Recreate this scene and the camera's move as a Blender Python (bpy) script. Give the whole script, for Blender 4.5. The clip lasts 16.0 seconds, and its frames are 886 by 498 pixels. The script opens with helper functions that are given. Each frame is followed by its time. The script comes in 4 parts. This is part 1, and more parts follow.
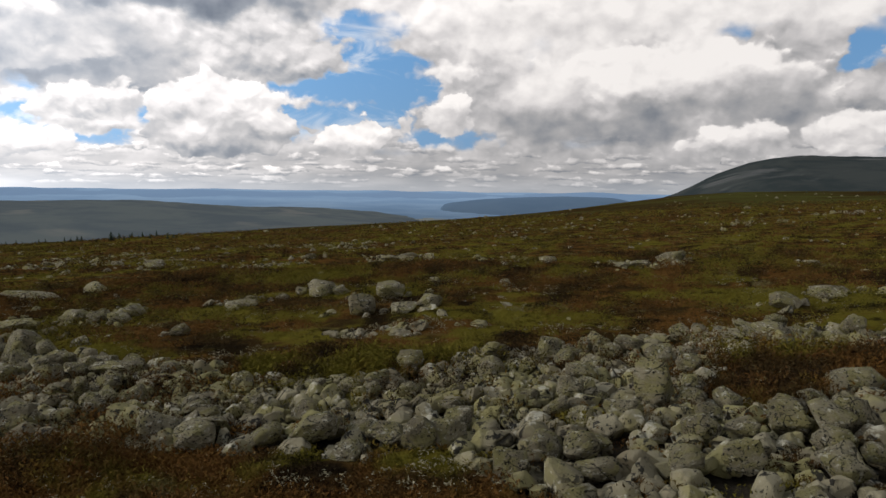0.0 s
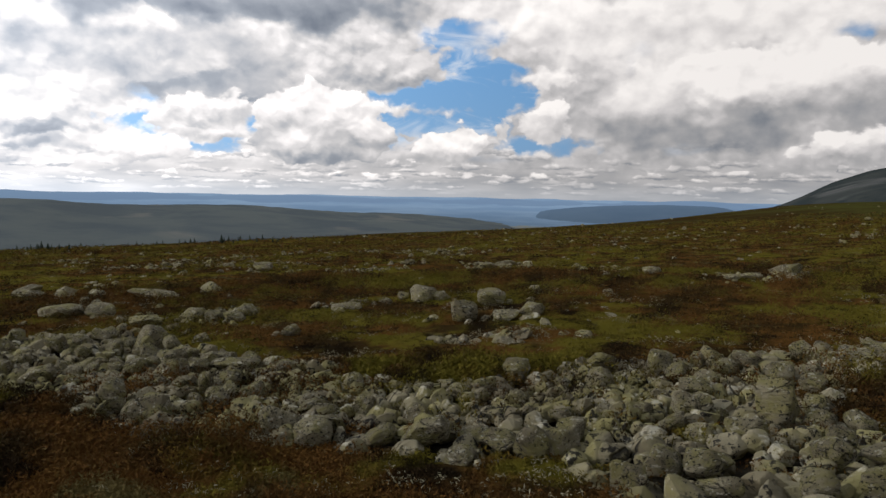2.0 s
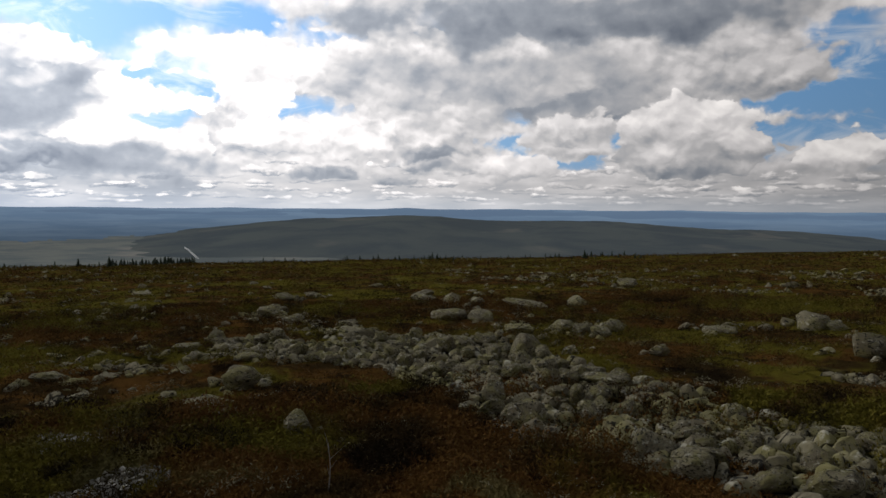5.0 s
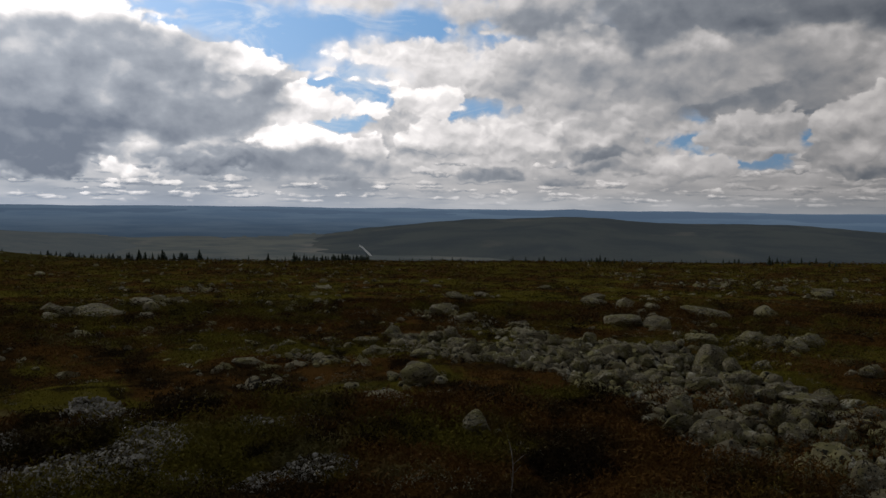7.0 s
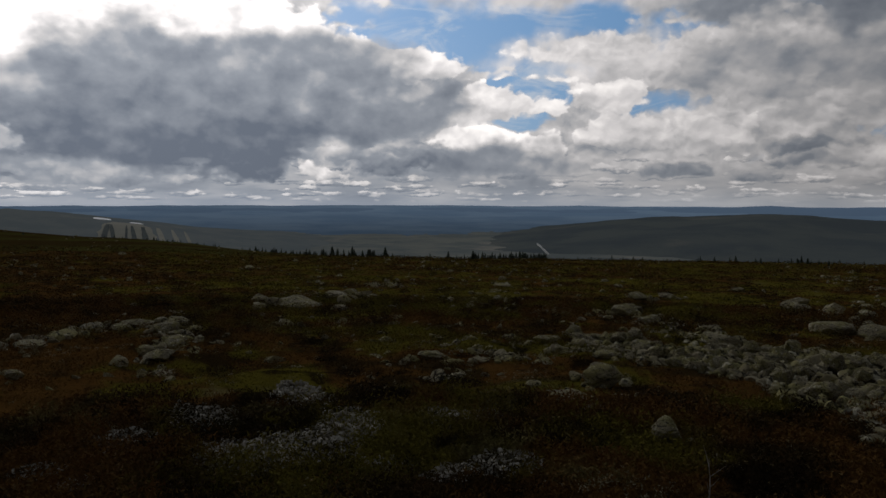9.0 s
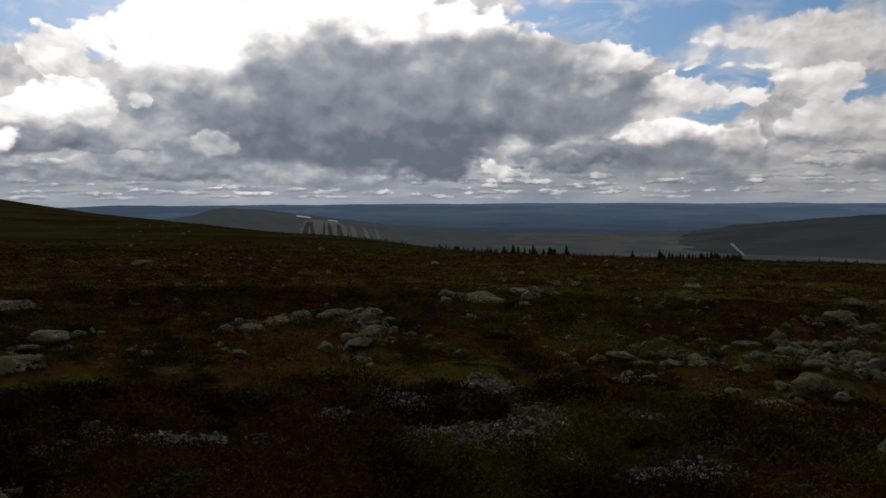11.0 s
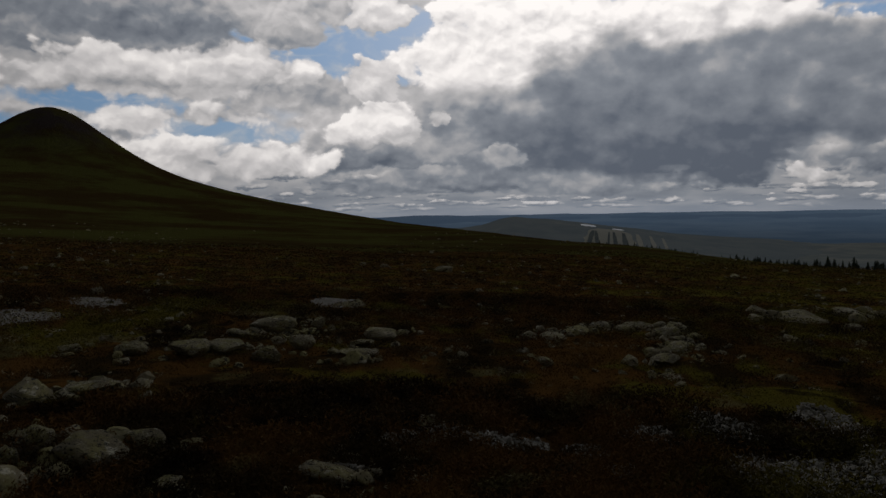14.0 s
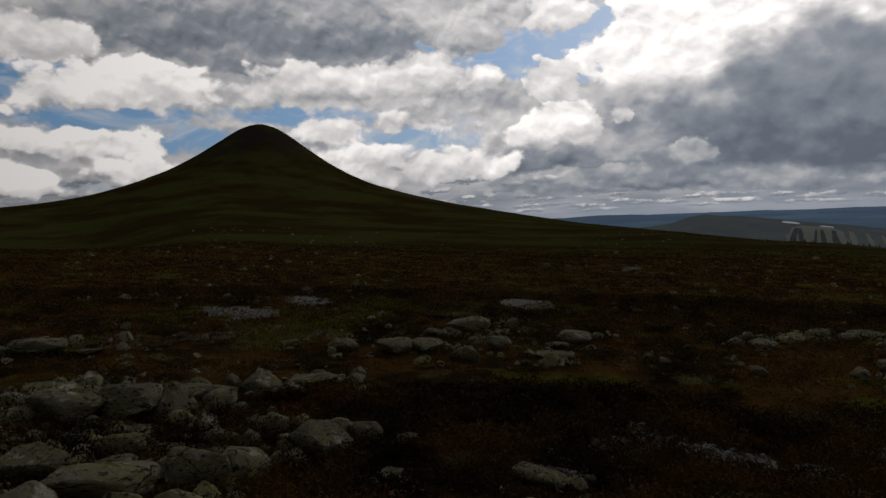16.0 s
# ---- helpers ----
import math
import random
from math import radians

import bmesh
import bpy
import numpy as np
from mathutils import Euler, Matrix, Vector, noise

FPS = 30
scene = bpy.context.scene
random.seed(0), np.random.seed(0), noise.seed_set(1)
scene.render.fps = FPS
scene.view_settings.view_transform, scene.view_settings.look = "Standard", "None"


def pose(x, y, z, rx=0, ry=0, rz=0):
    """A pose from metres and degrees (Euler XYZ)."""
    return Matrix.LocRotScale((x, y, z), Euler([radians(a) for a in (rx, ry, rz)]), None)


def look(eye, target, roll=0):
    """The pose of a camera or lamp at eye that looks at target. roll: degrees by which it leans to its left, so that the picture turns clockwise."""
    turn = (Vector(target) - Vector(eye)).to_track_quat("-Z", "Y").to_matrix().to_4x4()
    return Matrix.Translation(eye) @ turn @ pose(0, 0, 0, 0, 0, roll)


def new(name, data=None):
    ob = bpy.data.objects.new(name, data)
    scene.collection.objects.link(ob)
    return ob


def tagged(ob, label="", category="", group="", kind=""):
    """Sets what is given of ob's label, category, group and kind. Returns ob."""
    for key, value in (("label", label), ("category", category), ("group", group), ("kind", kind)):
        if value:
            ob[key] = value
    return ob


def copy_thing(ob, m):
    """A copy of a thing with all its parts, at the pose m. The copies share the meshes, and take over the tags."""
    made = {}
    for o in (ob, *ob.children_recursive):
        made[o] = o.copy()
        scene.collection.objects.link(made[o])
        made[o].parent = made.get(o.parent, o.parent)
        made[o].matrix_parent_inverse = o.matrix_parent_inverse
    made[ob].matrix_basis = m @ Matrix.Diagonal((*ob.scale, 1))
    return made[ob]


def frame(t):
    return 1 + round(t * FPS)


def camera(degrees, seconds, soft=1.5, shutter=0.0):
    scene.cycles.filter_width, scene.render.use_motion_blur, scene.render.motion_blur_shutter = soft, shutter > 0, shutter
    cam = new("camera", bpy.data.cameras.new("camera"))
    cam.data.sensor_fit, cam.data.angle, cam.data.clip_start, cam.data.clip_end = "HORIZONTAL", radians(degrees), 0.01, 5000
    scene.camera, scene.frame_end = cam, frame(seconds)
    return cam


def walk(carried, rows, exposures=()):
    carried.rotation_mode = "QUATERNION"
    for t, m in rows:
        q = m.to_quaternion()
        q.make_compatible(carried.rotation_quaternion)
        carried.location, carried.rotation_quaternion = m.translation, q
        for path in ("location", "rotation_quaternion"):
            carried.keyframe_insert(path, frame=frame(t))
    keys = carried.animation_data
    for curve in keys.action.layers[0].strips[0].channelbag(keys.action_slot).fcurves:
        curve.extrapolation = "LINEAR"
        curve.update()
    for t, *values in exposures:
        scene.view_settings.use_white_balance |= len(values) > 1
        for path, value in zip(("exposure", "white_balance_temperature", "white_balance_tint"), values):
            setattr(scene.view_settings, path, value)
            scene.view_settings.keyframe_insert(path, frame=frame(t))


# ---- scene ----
cam = camera(64.86, 16.0, soft=1.5)
# seconds, eye (x, y, z), turn to the left, tilt up, lean
PATH = [
    (0, -0.000, -0.000, 1.600, 0.01, -5.25, 0.74),
    (0.5, -0.034, -0.029, 1.602, 1.20, -4.98, 1.47),
    (1, -0.067, -0.022, 1.599, 4.77, -5.03, 1.33),
    (1.5, -0.099, -0.029, 1.601, 6.94, -5.08, 1.28),
    (2, -0.143, -0.042, 1.604, 7.77, -4.79, 1.08),
    (2.5, -0.199, -0.066, 1.600, 10.42, -4.48, 0.39),
    (3, -0.241, -0.034, 1.600, 15.81, -4.48, 0.49),
    (3.5, -0.276, 0.005, 1.596, 21.61, -4.52, 0.72),
    (4, -0.304, 0.046, 1.590, 27.13, -4.45, 0.27),
    (4.5, -0.326, 0.055, 1.587, 32.46, -4.16, 0.19),
    (4.7, -0.317, 0.054, 1.583, 34.35, -4.01, 0.29),
    (6.8, -0.492, 0.033, 1.574, 48.94, -3.82, 0.67),
    (7, -0.507, 0.032, 1.574, 50.41, -3.87, 0.68),
    (7.5, -0.529, 0.030, 1.568, 54.36, -3.87, 0.11),
    (8, -0.548, 0.028, 1.565, 58.00, -3.89, 0.10),
    (8.2, -0.551, 0.022, 1.567, 59.26, -3.95, 0.19),
    (10.3, -0.558, -0.065, 1.563, 74.59, -4.05, -0.70),
    (10.5, -0.554, -0.071, 1.559, 75.91, -4.04, -0.74),
    (11, -0.529, -0.140, 1.561, 79.70, -4.25, -0.31),
    (11.5, -0.539, -0.197, 1.567, 83.74, -4.52, -0.20),
    (12, -0.544, -0.270, 1.577, 87.95, -4.47, -0.17),
    (12.5, -0.545, -0.327, 1.582, 92.00, -4.20, -0.20),
    (13, -0.546, -0.368, 1.582, 95.78, -3.64, -0.45),
    (13.5, -0.529, -0.399, 1.591, 99.61, -3.31, -0.98),
    (14, -0.539, -0.435, 1.593, 102.77, -3.27, -0.98),
    (14.5, -0.529, -0.465, 1.591, 106.08, -3.13, -1.19),
    (15, -0.514, -0.518, 1.603, 109.37, -3.11, -1.05),
    (15.5, -0.498, -0.572, 1.610, 113.30, -2.98, -1.71),
    (16, -0.490, -0.629, 1.607, 117.54, -2.77, -2.18),
]
EXPOSURES = [(0, 0.1), (2.5, 0.05), (4.5, -0.4), (7.0, -1.2), (8.2, -1.5), (10.5, -1.6), (11.2, -1.6), (12.5, -1.93), (14.0, -2.12), (16, -1.9)]
walk(cam, [(t, Matrix.Translation((x, y, z)) @ pose(0, 0, 0, 90 + pitch, 0, yaw) @ pose(0, 0, 0, 0, 0, roll))
           for t, x, y, z, yaw, pitch, roll in PATH], EXPOSURES)

# ---- light: a broken cloud deck, the sun hidden behind the great cloud ----
SUN_AZ, SUN_EL = 94.0, 28.0   # degrees to the left of +y, degrees up


def toward(az, el):
    a, e = radians(az), radians(el)
    return Vector((-math.sin(a) * math.cos(e), math.cos(a) * math.cos(e), math.sin(e)))


sun = new("sun", bpy.data.lights.new("sun", "SUN"))
sun.data.energy, sun.data.angle, sun.data.color = 0.9, radians(14), (1.0, 0.95, 0.88)
sun.matrix_world = look((0, 0, 60), Vector((0, 0, 60)) - toward(SUN_AZ, SUN_EL))

world = bpy.data.worlds.new("cloudy_sky")
scene.world = world
world.use_nodes = True
wt = world.node_tree
wt.nodes.clear()


class Nodes:
    """Short hands for a node tree."""

    def __init__(self, tree):
        self.tree = tree

    def put(self, kind, operation=""):
        n = self.tree.nodes.new(kind)
        if operation:
            n.operation = operation
        return n

    def link(self, a, b):
        if hasattr(a, "is_linked"):
            self.tree.links.new(a, b)
        else:
            b.default_value = a

    def math(self, op, a, b=0.0, c=0.0, clamp=False):
        n = self.put("ShaderNodeMath", op)
        n.use_clamp = clamp
        for v, s in zip((a, b, c), n.inputs):
            self.link(v, s)
        return n.outputs[0]

    def vec(self, op, a, b=(0, 0, 0), c=(0, 0, 0), out=0):
        n = self.put("ShaderNodeVectorMath", op)
        for v, s in zip((a, b, c), n.inputs):
            self.link(v, s)
        return n.outputs[out]

    def xyz(self, x, y, z):
        n = self.put("ShaderNodeCombineXYZ")
        for v, s in zip((x, y, z), n.inputs):
            self.link(v, s)
        return n.outputs[0]

    def split(self, v):
        n = self.put("ShaderNodeSeparateXYZ")
        self.link(v, n.inputs[0])
        return n.outputs

    def ramp(self, v, lo, hi, a=0.0, b=1.0, smooth=True):
        n = self.put("ShaderNodeMapRange")
        n.interpolation_type = "SMOOTHSTEP" if smooth else "LINEAR"
        for val, s in zip((v, lo, hi, a, b), n.inputs):
            self.link(val, s)
        n.clamp = False
        return n.outputs[0] if smooth else self.math("MINIMUM", self.math("MAXIMUM", n.outputs[0], min(a, b)), max(a, b))

    def noise(self, v, scale, detail=4.0, rough=0.55, distort=0.0, color=False, flat=False):
        n = self.put("ShaderNodeTexNoise")
        n.noise_dimensions = "2D" if flat else "3D"
        self.link(v, n.inputs["Vector"])
        n.inputs["Scale"].default_value, n.inputs["Detail"].default_value = scale, detail
        n.inputs["Roughness"].default_value, n.inputs["Distortion"].default_value = rough, distort
        return n.outputs[1 if color else 0]

    def cells(self, v, scale, feature="F1", out="Distance", rand=1.0):
        n = self.put("ShaderNodeTexVoronoi")
        n.feature = feature
        self.link(v, n.inputs["Vector"])
        n.inputs["Scale"].default_value, n.inputs["Randomness"].default_value = scale, rand
        return n.outputs[out]

    def mix(self, f, a, b):
        n = self.put("ShaderNodeMix")
        n.data_type = "RGBA"
        for v, s in ((f, n.inputs[0]), (a, n.inputs[6]), (b, n.inputs[7])):
            self.link((*v, 1) if isinstance(v, tuple) and len(v) == 3 else v, s)
        return n.outputs[2]


w = Nodes(wt)
ray = w.put("ShaderNodeTexCoord").outputs["Generated"]
dx, dy, dz = w.split(w.vec("NORMALIZE", ray))
left = w.math("ADD", w.math("MULTIPLY", dx, -0.5), w.math("MULTIPLY", dy, -0.866))
ahead = w.math("ADD", w.math("MULTIPLY", dx, -0.866), w.math("MULTIPLY", dy, 0.5))
az = w.math("MULTIPLY_ADD", w.math("ARCTAN2", left, ahead), 57.2958, 60.0)
el = w.math("MULTIPLY", w.math("ARCSINE", dz), 57.2958)
up = w.math("MAXIMUM", w.math("ADD", el, 0.9), 0.0)
tall = w.math("MULTIPLY", w.math("LOGARITHM", w.math("ADD", w.math("DIVIDE", up, 5.0), 1.0), math.e), 24.0)
flat_sky = w.xyz(az, tall, 0.0)
dome = w.xyz(az, w.math("MULTIPLY", el, 1.35), 0.0)
warp = w.vec("SUBTRACT", w.noise(dome, 0.30, 4, 0.6, color=True, flat=True), (0.5, 0.5, 0.5))
uv = w.vec("MULTIPLY_ADD", warp, (3.4, 1.5, 0.0), w.xyz(az, el, 0.0))


def puffs(v, scale=0.22):
    """Billows upon billows, about 0 on average."""
    n = w.put("ShaderNodeTexVoronoi")
    n.feature, n.voronoi_dimensions = "SMOOTH_F1", "2D"
    w.link(v, n.inputs["Vector"])
    for key, val in (("Scale", scale), ("Detail", 2.0), ("Roughness", 0.45), ("Lacunarity", 2.1), ("Smoothness", 0.85)):
        n.inputs[key].default_value = val
    billow = w.math("MULTIPLY_ADD", n.outputs["Distance"], -1.0, 0.42)
    return w.math("ADD", w.math("MULTIPLY", billow, 0.6), w.math("MULTIPLY_ADD", w.noise(v, scale * 0.6, 6, 0.5, flat=True), 0.6, -0.3))


heaped = w.vec("MULTIPLY_ADD", warp, (1.6, 1.6, 0.0), dome)
large, small = puffs(heaped, 0.26), puffs(heaped, 0.62)
large_relief = w.math("SUBTRACT", large, puffs(w.vec("ADD", heaped, (0.25, 1.1, 0.0)), 0.26))
small_relief = w.math("SUBTRACT", small, puffs(w.vec("ADD", heaped, (0.15, 0.5, 0.0)), 0.62))
relief = w.math("ADD", w.math("MULTIPLY", large_relief, 0.65), w.math("MULTIPLY", small_relief, 0.38))
rough_edge = w.math("MULTIPLY_ADD", large, 2.6, w.math("MULTIPLY_ADD", small, 1.0, 0.35))
small_edge = w.math("MULTIPLY_ADD", large, 0.8, w.math("MULTIPLY_ADD", small, 1.0, 0.12))
fine = w.noise(flat_sky, 0.75, 4, 0.6, flat=True)
soft_edge = w.math("MULTIPLY_ADD", w.noise(dome, 0.22, 3, 0.5, flat=True), 4.0, -1.6)
soft_tone = w.math("ADD", w.math("MULTIPLY", large_relief, 0.30), w.math("MULTIPLY_ADD", w.noise(dome, 0.35, 5, 0.55, flat=True), 0.36, -0.18))

# the deck behind all: pale broken cloud, closing overhead
wide_puff = puffs(flat_sky, 0.13)
body = w.math("MULTIPLY_ADD", wide_puff, 1.0, 0.62)
lid = w.ramp(up, 17.0, 38.0)
covered = w.ramp(w.math("MULTIPLY_ADD", lid, 0.5, body), -0.05, 0.35)
paling = w.ramp(az, 18.0, 50.0, 0.64, 0.54)
# how light the cloud is, and how much of the blue it covers
state = w.xyz(w.math("ADD", w.math("MULTIPLY", relief, 0.8), paling), covered, 0.0)


def overlay(here, mine):
    """Lays cloud over all that is behind it."""
    global state
    n = w.put("ShaderNodeMix")
    n.data_type = "VECTOR"
    for v, socket in ((here, n.inputs[0]), (state, n.inputs[4]), (w.xyz(mine, 1.0, 0.0), n.inputs[5])):
        w.link(v, socket)
    state = n.outputs[1]


def gap(a, e, wide, high):
    """Open sky: its place in degrees and half sizes."""
    global state
    off = w.vec("MULTIPLY_ADD", uv, (1 / wide, 1 / high, 0), (-a / wide, -e / high, 0))
    d = w.math("MULTIPLY_ADD", w.vec("LENGTH", off, out=1), high, -high)
    d = w.math("ADD", d, small_edge if high < 1.2 else rough_edge)
    state = w.vec("MULTIPLY", state, w.xyz(1.0, w.ramp(d, -0.35, 0.30), 1.0))


def cloud(a, e, wide, high, top, bottom, soft):
    """A cloud or a part of one: place, half sizes, how light its crown and its base are, how soft its edge."""
    belly = soft > 0.45
    if not belly:
        e, high = e - 0.23 * high, 1.23 * high
    off = w.vec("MULTIPLY_ADD", uv, (1 / wide, 1 / high, 0), (-a / wide, -e / high, 0))
    rise = w.vec("DOT_PRODUCT", off, (0.0, 1.0, 0.0), out=1)
    if not belly:
        off = w.vec("MINIMUM", off, w.vec("MULTIPLY", off, (1.0, 1.6, 1.0)))
    d = w.math("MULTIPLY_ADD", w.vec("LENGTH", off, out=1), -high, high)
    d = w.math("ADD", d, soft_edge if belly else small_edge if high < 1.3 else rough_edge)
    here = w.ramp(d, -soft * (1.6 if belly else 1.0), soft * (2.2 if belly else 1.0))
    mine = w.ramp(w.math("MULTIPLY_ADD", small if high < 1.3 else large, 1.1, rise), -0.80, 0.55, bottom, top)
    mine = w.math("MULTIPLY_ADD", soft_tone if belly else relief, 1.0 if belly else 0.8, mine)
    overlay(here, mine)


def gaps_north():
    gap(7.6, 7.9, 6.7, 3.05)
    gap(6.7, 12.2, 3.1, 0.92)
    gap(12.1, 4.9, 2.6, 1.06)
    gap(-0.6, 3.7, 2.8, 0.63)
    gap(28.0, 6.8, 2.1, 0.31)
    gap(29.2, 3.0, 2.5, 0.32)
    gap(-30.7, 10.1, 1.5, 1.78)
    gap(-22.2, 11.9, 1.2, 0.55)
    gap(47.9, 7.4, 2.8, 0.88)
    gap(50.6, 12.7, 4.2, 0.59)
    gap(52.7, 10.7, 1.7, 0.52)
    gap(26.1, 7.0, 2.3, 0.44)
    gap(28.3, 3.4, 2.3, 0.32)
    gap(30.6, 4.8, 1.3, 0.36)


def gaps_west():
    gap(60.5, 13.8, 13.3, 3.01)
    gap(58.2, 8.3, 3.6, 2.43)
    gap(47.7, 7.4, 2.5, 0.80)
    gap(26.7, 7.0, 1.6, 0.28)
    gap(30.7, 4.9, 1.2, 0.33)
    gap(22.4, 4.8, 1.0, 0.46)
    gap(22.8, 10.0, 0.8, 0.82)
    gap(109.5, 12.2, 4.4, 1.33)
    gap(100.6, 13.6, 2.0, 0.59)
    gap(60.1, 12.9, 11.6, 2.59)


def gaps_south():
    gap(107.7, 12.4, 6.7, 1.70)
    gap(103.6, 14.0, 5.0, 1.52)
    gap(117.2, 13.8, 1.9, 0.40)
    gap(120.3, 6.0, 4.6, 0.72)
    gap(128.2, 8.1, 2.8, 0.35)
    gap(70.4, 13.5, 4.2, 0.96)
    gap(91.3, 15.9, 1.8, 0.41)
    gap(147.7, 10.9, 2.1, 1.44)
    gap(142.7, 8.1, 5.6, 0.65)
    gap(136.5, 6.6, 2.9, 0.68)
    gap(129.1, 8.3, 4.8, 0.48)


def clouds_north():
    cloud(-13.8, 13.2, 19.0, 2.44, 0.99, 0.89, 0.5)
    cloud(-0.1, 9.0, 3.2, 0.70, 0.91, 0.85, 0.4)
    cloud(26.9, 9.2, 7.2, 3.29, 0.59, 0.21, 0.3)
    cloud(29.9, 11.7, 2.7, 0.92, 0.68, 0.67, 0.6)
    cloud(16.5, 10.4, 8.5, 2.97, 0.68, 0.42, 0.25)
    cloud(27.0, 5.0, 4.7, 1.68, 0.70, 0.54, 0.2)
    cloud(10.3, 6.4, 3.5, 0.31, 0.74, 0.70, 0.3)
    cloud(17.8, 4.8, 5.9, 3.00, 0.80, 0.37, 0.16)
    cloud(7.3, 4.1, 3.0, 1.70, 0.88, 0.63, 0.15)
    cloud(3.0, 5.1, 1.6, 1.12, 0.81, 0.69, 0.15)
    cloud(-0.4, 5.5, 2.1, 1.61, 0.93, 0.71, 0.18)
    cloud(11.2, 4.3, 0.7, 0.40, 0.53, 0.51, 0.15)
    cloud(-17.8, 7.4, 13.1, 3.78, 1.02, 0.59, 0.3)
    cloud(-18.5, 8.9, 4.5, 1.86, 1.02, 1.02, 0.9)


def clouds_north_a():
    cloud(-12.8, 4.9, 7.8, 1.14, 0.42, 0.38, 0.5)
    cloud(-23.8, 5.9, 5.7, 1.39, 0.49, 0.41, 0.6)
    cloud(-7.8, 8.5, 3.1, 2.17, 0.94, 0.88, 0.7)
    cloud(-30.8, 6.7, 1.9, 1.15, 0.63, 0.44, 0.2)
    cloud(-23.5, 3.7, 3.9, 1.16, 0.95, 0.67, 0.2)
    cloud(-29.4, 4.2, 3.3, 1.34, 0.92, 0.72, 0.2)
    cloud(30.2, 3.1, 2.7, 0.86, 0.70, 0.59, 0.2)
    cloud(48.5, 11.1, 8.3, 1.38, 0.72, 0.73, 0.5)
    cloud(51.9, 8.2, 2.6, 0.95, 0.76, 0.74, 0.2)
    cloud(39.7, 6.2, 10.7, 1.53, 0.68, 0.64, 0.4)
    cloud(28.4, 14.4, 14.5, 1.98, 0.34, 0.24, 0.5)
    cloud(18.9, 14.3, 2.7, 1.91, 0.20, 0.15, 0.6)
    cloud(37.1, 9.2, 9.3, 1.52, 0.33, 0.27, 0.7)
    cloud(29.7, 7.9, 4.0, 1.23, 0.36, 0.33, 0.7)


def clouds_north_b():
    cloud(28.3, 11.0, 4.9, 1.28, 0.59, 0.50, 0.5)
    cloud(50.5, 4.5, 3.2, 1.11, 0.57, 0.38, 0.25)
    cloud(26.0, 5.8, 3.4, 1.16, 0.75, 0.51, 0.2)
    cloud(36.7, 3.4, 3.9, 1.32, 0.69, 0.43, 0.2)
    cloud(38.0, 4.0, 3.2, 0.70, 0.32, 0.24, 0.35)
    cloud(46.3, 2.1, 2.7, 0.46, 0.34, 0.32, 0.3)
    cloud(40.1, 1.7, 2.3, 0.39, 0.34, 0.32, 0.3)


def clouds_west():
    cloud(58.2, 15.5, 9.4, 0.45, 0.58, 0.55, 0.5)
    cloud(72.2, 13.4, 2.9, 0.28, 0.61, 0.58, 0.4)
    cloud(55.5, 9.7, 4.3, 0.26, 0.77, 0.74, 0.2)
    cloud(52.7, 11.7, 7.8, 1.03, 0.74, 0.75, 0.2)
    cloud(37.3, 10.3, 11.2, 3.83, 0.63, 0.54, 0.25)
    cloud(51.8, 8.0, 2.7, 1.33, 0.76, 0.71, 0.2)
    cloud(38.9, 10.0, 5.9, 1.18, 0.36, 0.34, 0.8)
    cloud(30.4, 8.2, 4.2, 1.22, 0.41, 0.36, 0.8)
    cloud(30.2, 13.9, 9.8, 1.31, 0.27, 0.16, 0.5)
    cloud(24.7, 10.7, 3.1, 1.51, 0.45, 0.39, 0.7)
    cloud(50.4, 5.1, 3.9, 1.63, 0.77, 0.51, 0.16)
    cloud(43.9, 4.9, 3.2, 1.34, 0.72, 0.56, 0.16)
    cloud(27.3, 5.6, 3.3, 0.97, 0.65, 0.48, 0.2)
    cloud(31.8, 2.7, 4.3, 1.10, 0.66, 0.48, 0.2)


def clouds_west_a():
    cloud(36.3, 4.2, 2.9, 0.56, 0.32, 0.25, 0.3)
    cloud(46.3, 2.3, 2.9, 0.41, 0.29, 0.25, 0.3)
    cloud(61.0, 3.7, 6.1, 2.17, 0.90, 0.44, 0.16)
    cloud(61.4, 3.2, 4.1, 1.18, 0.25, 0.22, 0.5)
    cloud(61.6, 7.6, 5.6, 1.68, 0.88, 0.68, 0.18)
    cloud(89.7, 12.1, 17.2, 4.62, 0.93, 0.92, 0.25)
    cloud(71.6, 10.5, 7.3, 1.80, 0.84, 0.68, 0.18)
    cloud(108.5, 10.4, 2.7, 1.52, 0.82, 0.62, 0.2)
    cloud(61.2, 7.8, 4.7, 1.43, 0.87, 0.68, 0.18)
    cloud(99.6, 6.9, 6.9, 3.36, 0.63, 0.45, 0.8)
    cloud(81.6, 8.6, 14.8, 3.75, 0.25, 0.09, 0.7)
    cloud(87.5, 10.7, 4.9, 2.15, 0.31, 0.24, 0.8)
    cloud(75.7, 9.9, 5.4, 2.00, 0.32, 0.22, 0.8)
    cloud(88.1, 5.2, 14.6, 2.68, 0.17, 0.03, 0.6)


def clouds_west_b():
    cloud(70.3, 6.7, 6.2, 1.68, 0.28, 0.20, 0.6)
    cloud(82.6, 4.1, 6.9, 1.54, 0.00, 0.00, 0.5)
    cloud(69.4, 3.5, 4.9, 1.17, 0.30, 0.11, 0.3)
    cloud(70.7, 2.3, 3.1, 0.63, 0.15, 0.08, 0.3)
    cloud(74.8, 2.2, 1.8, 0.73, 0.75, 0.52, 0.2)


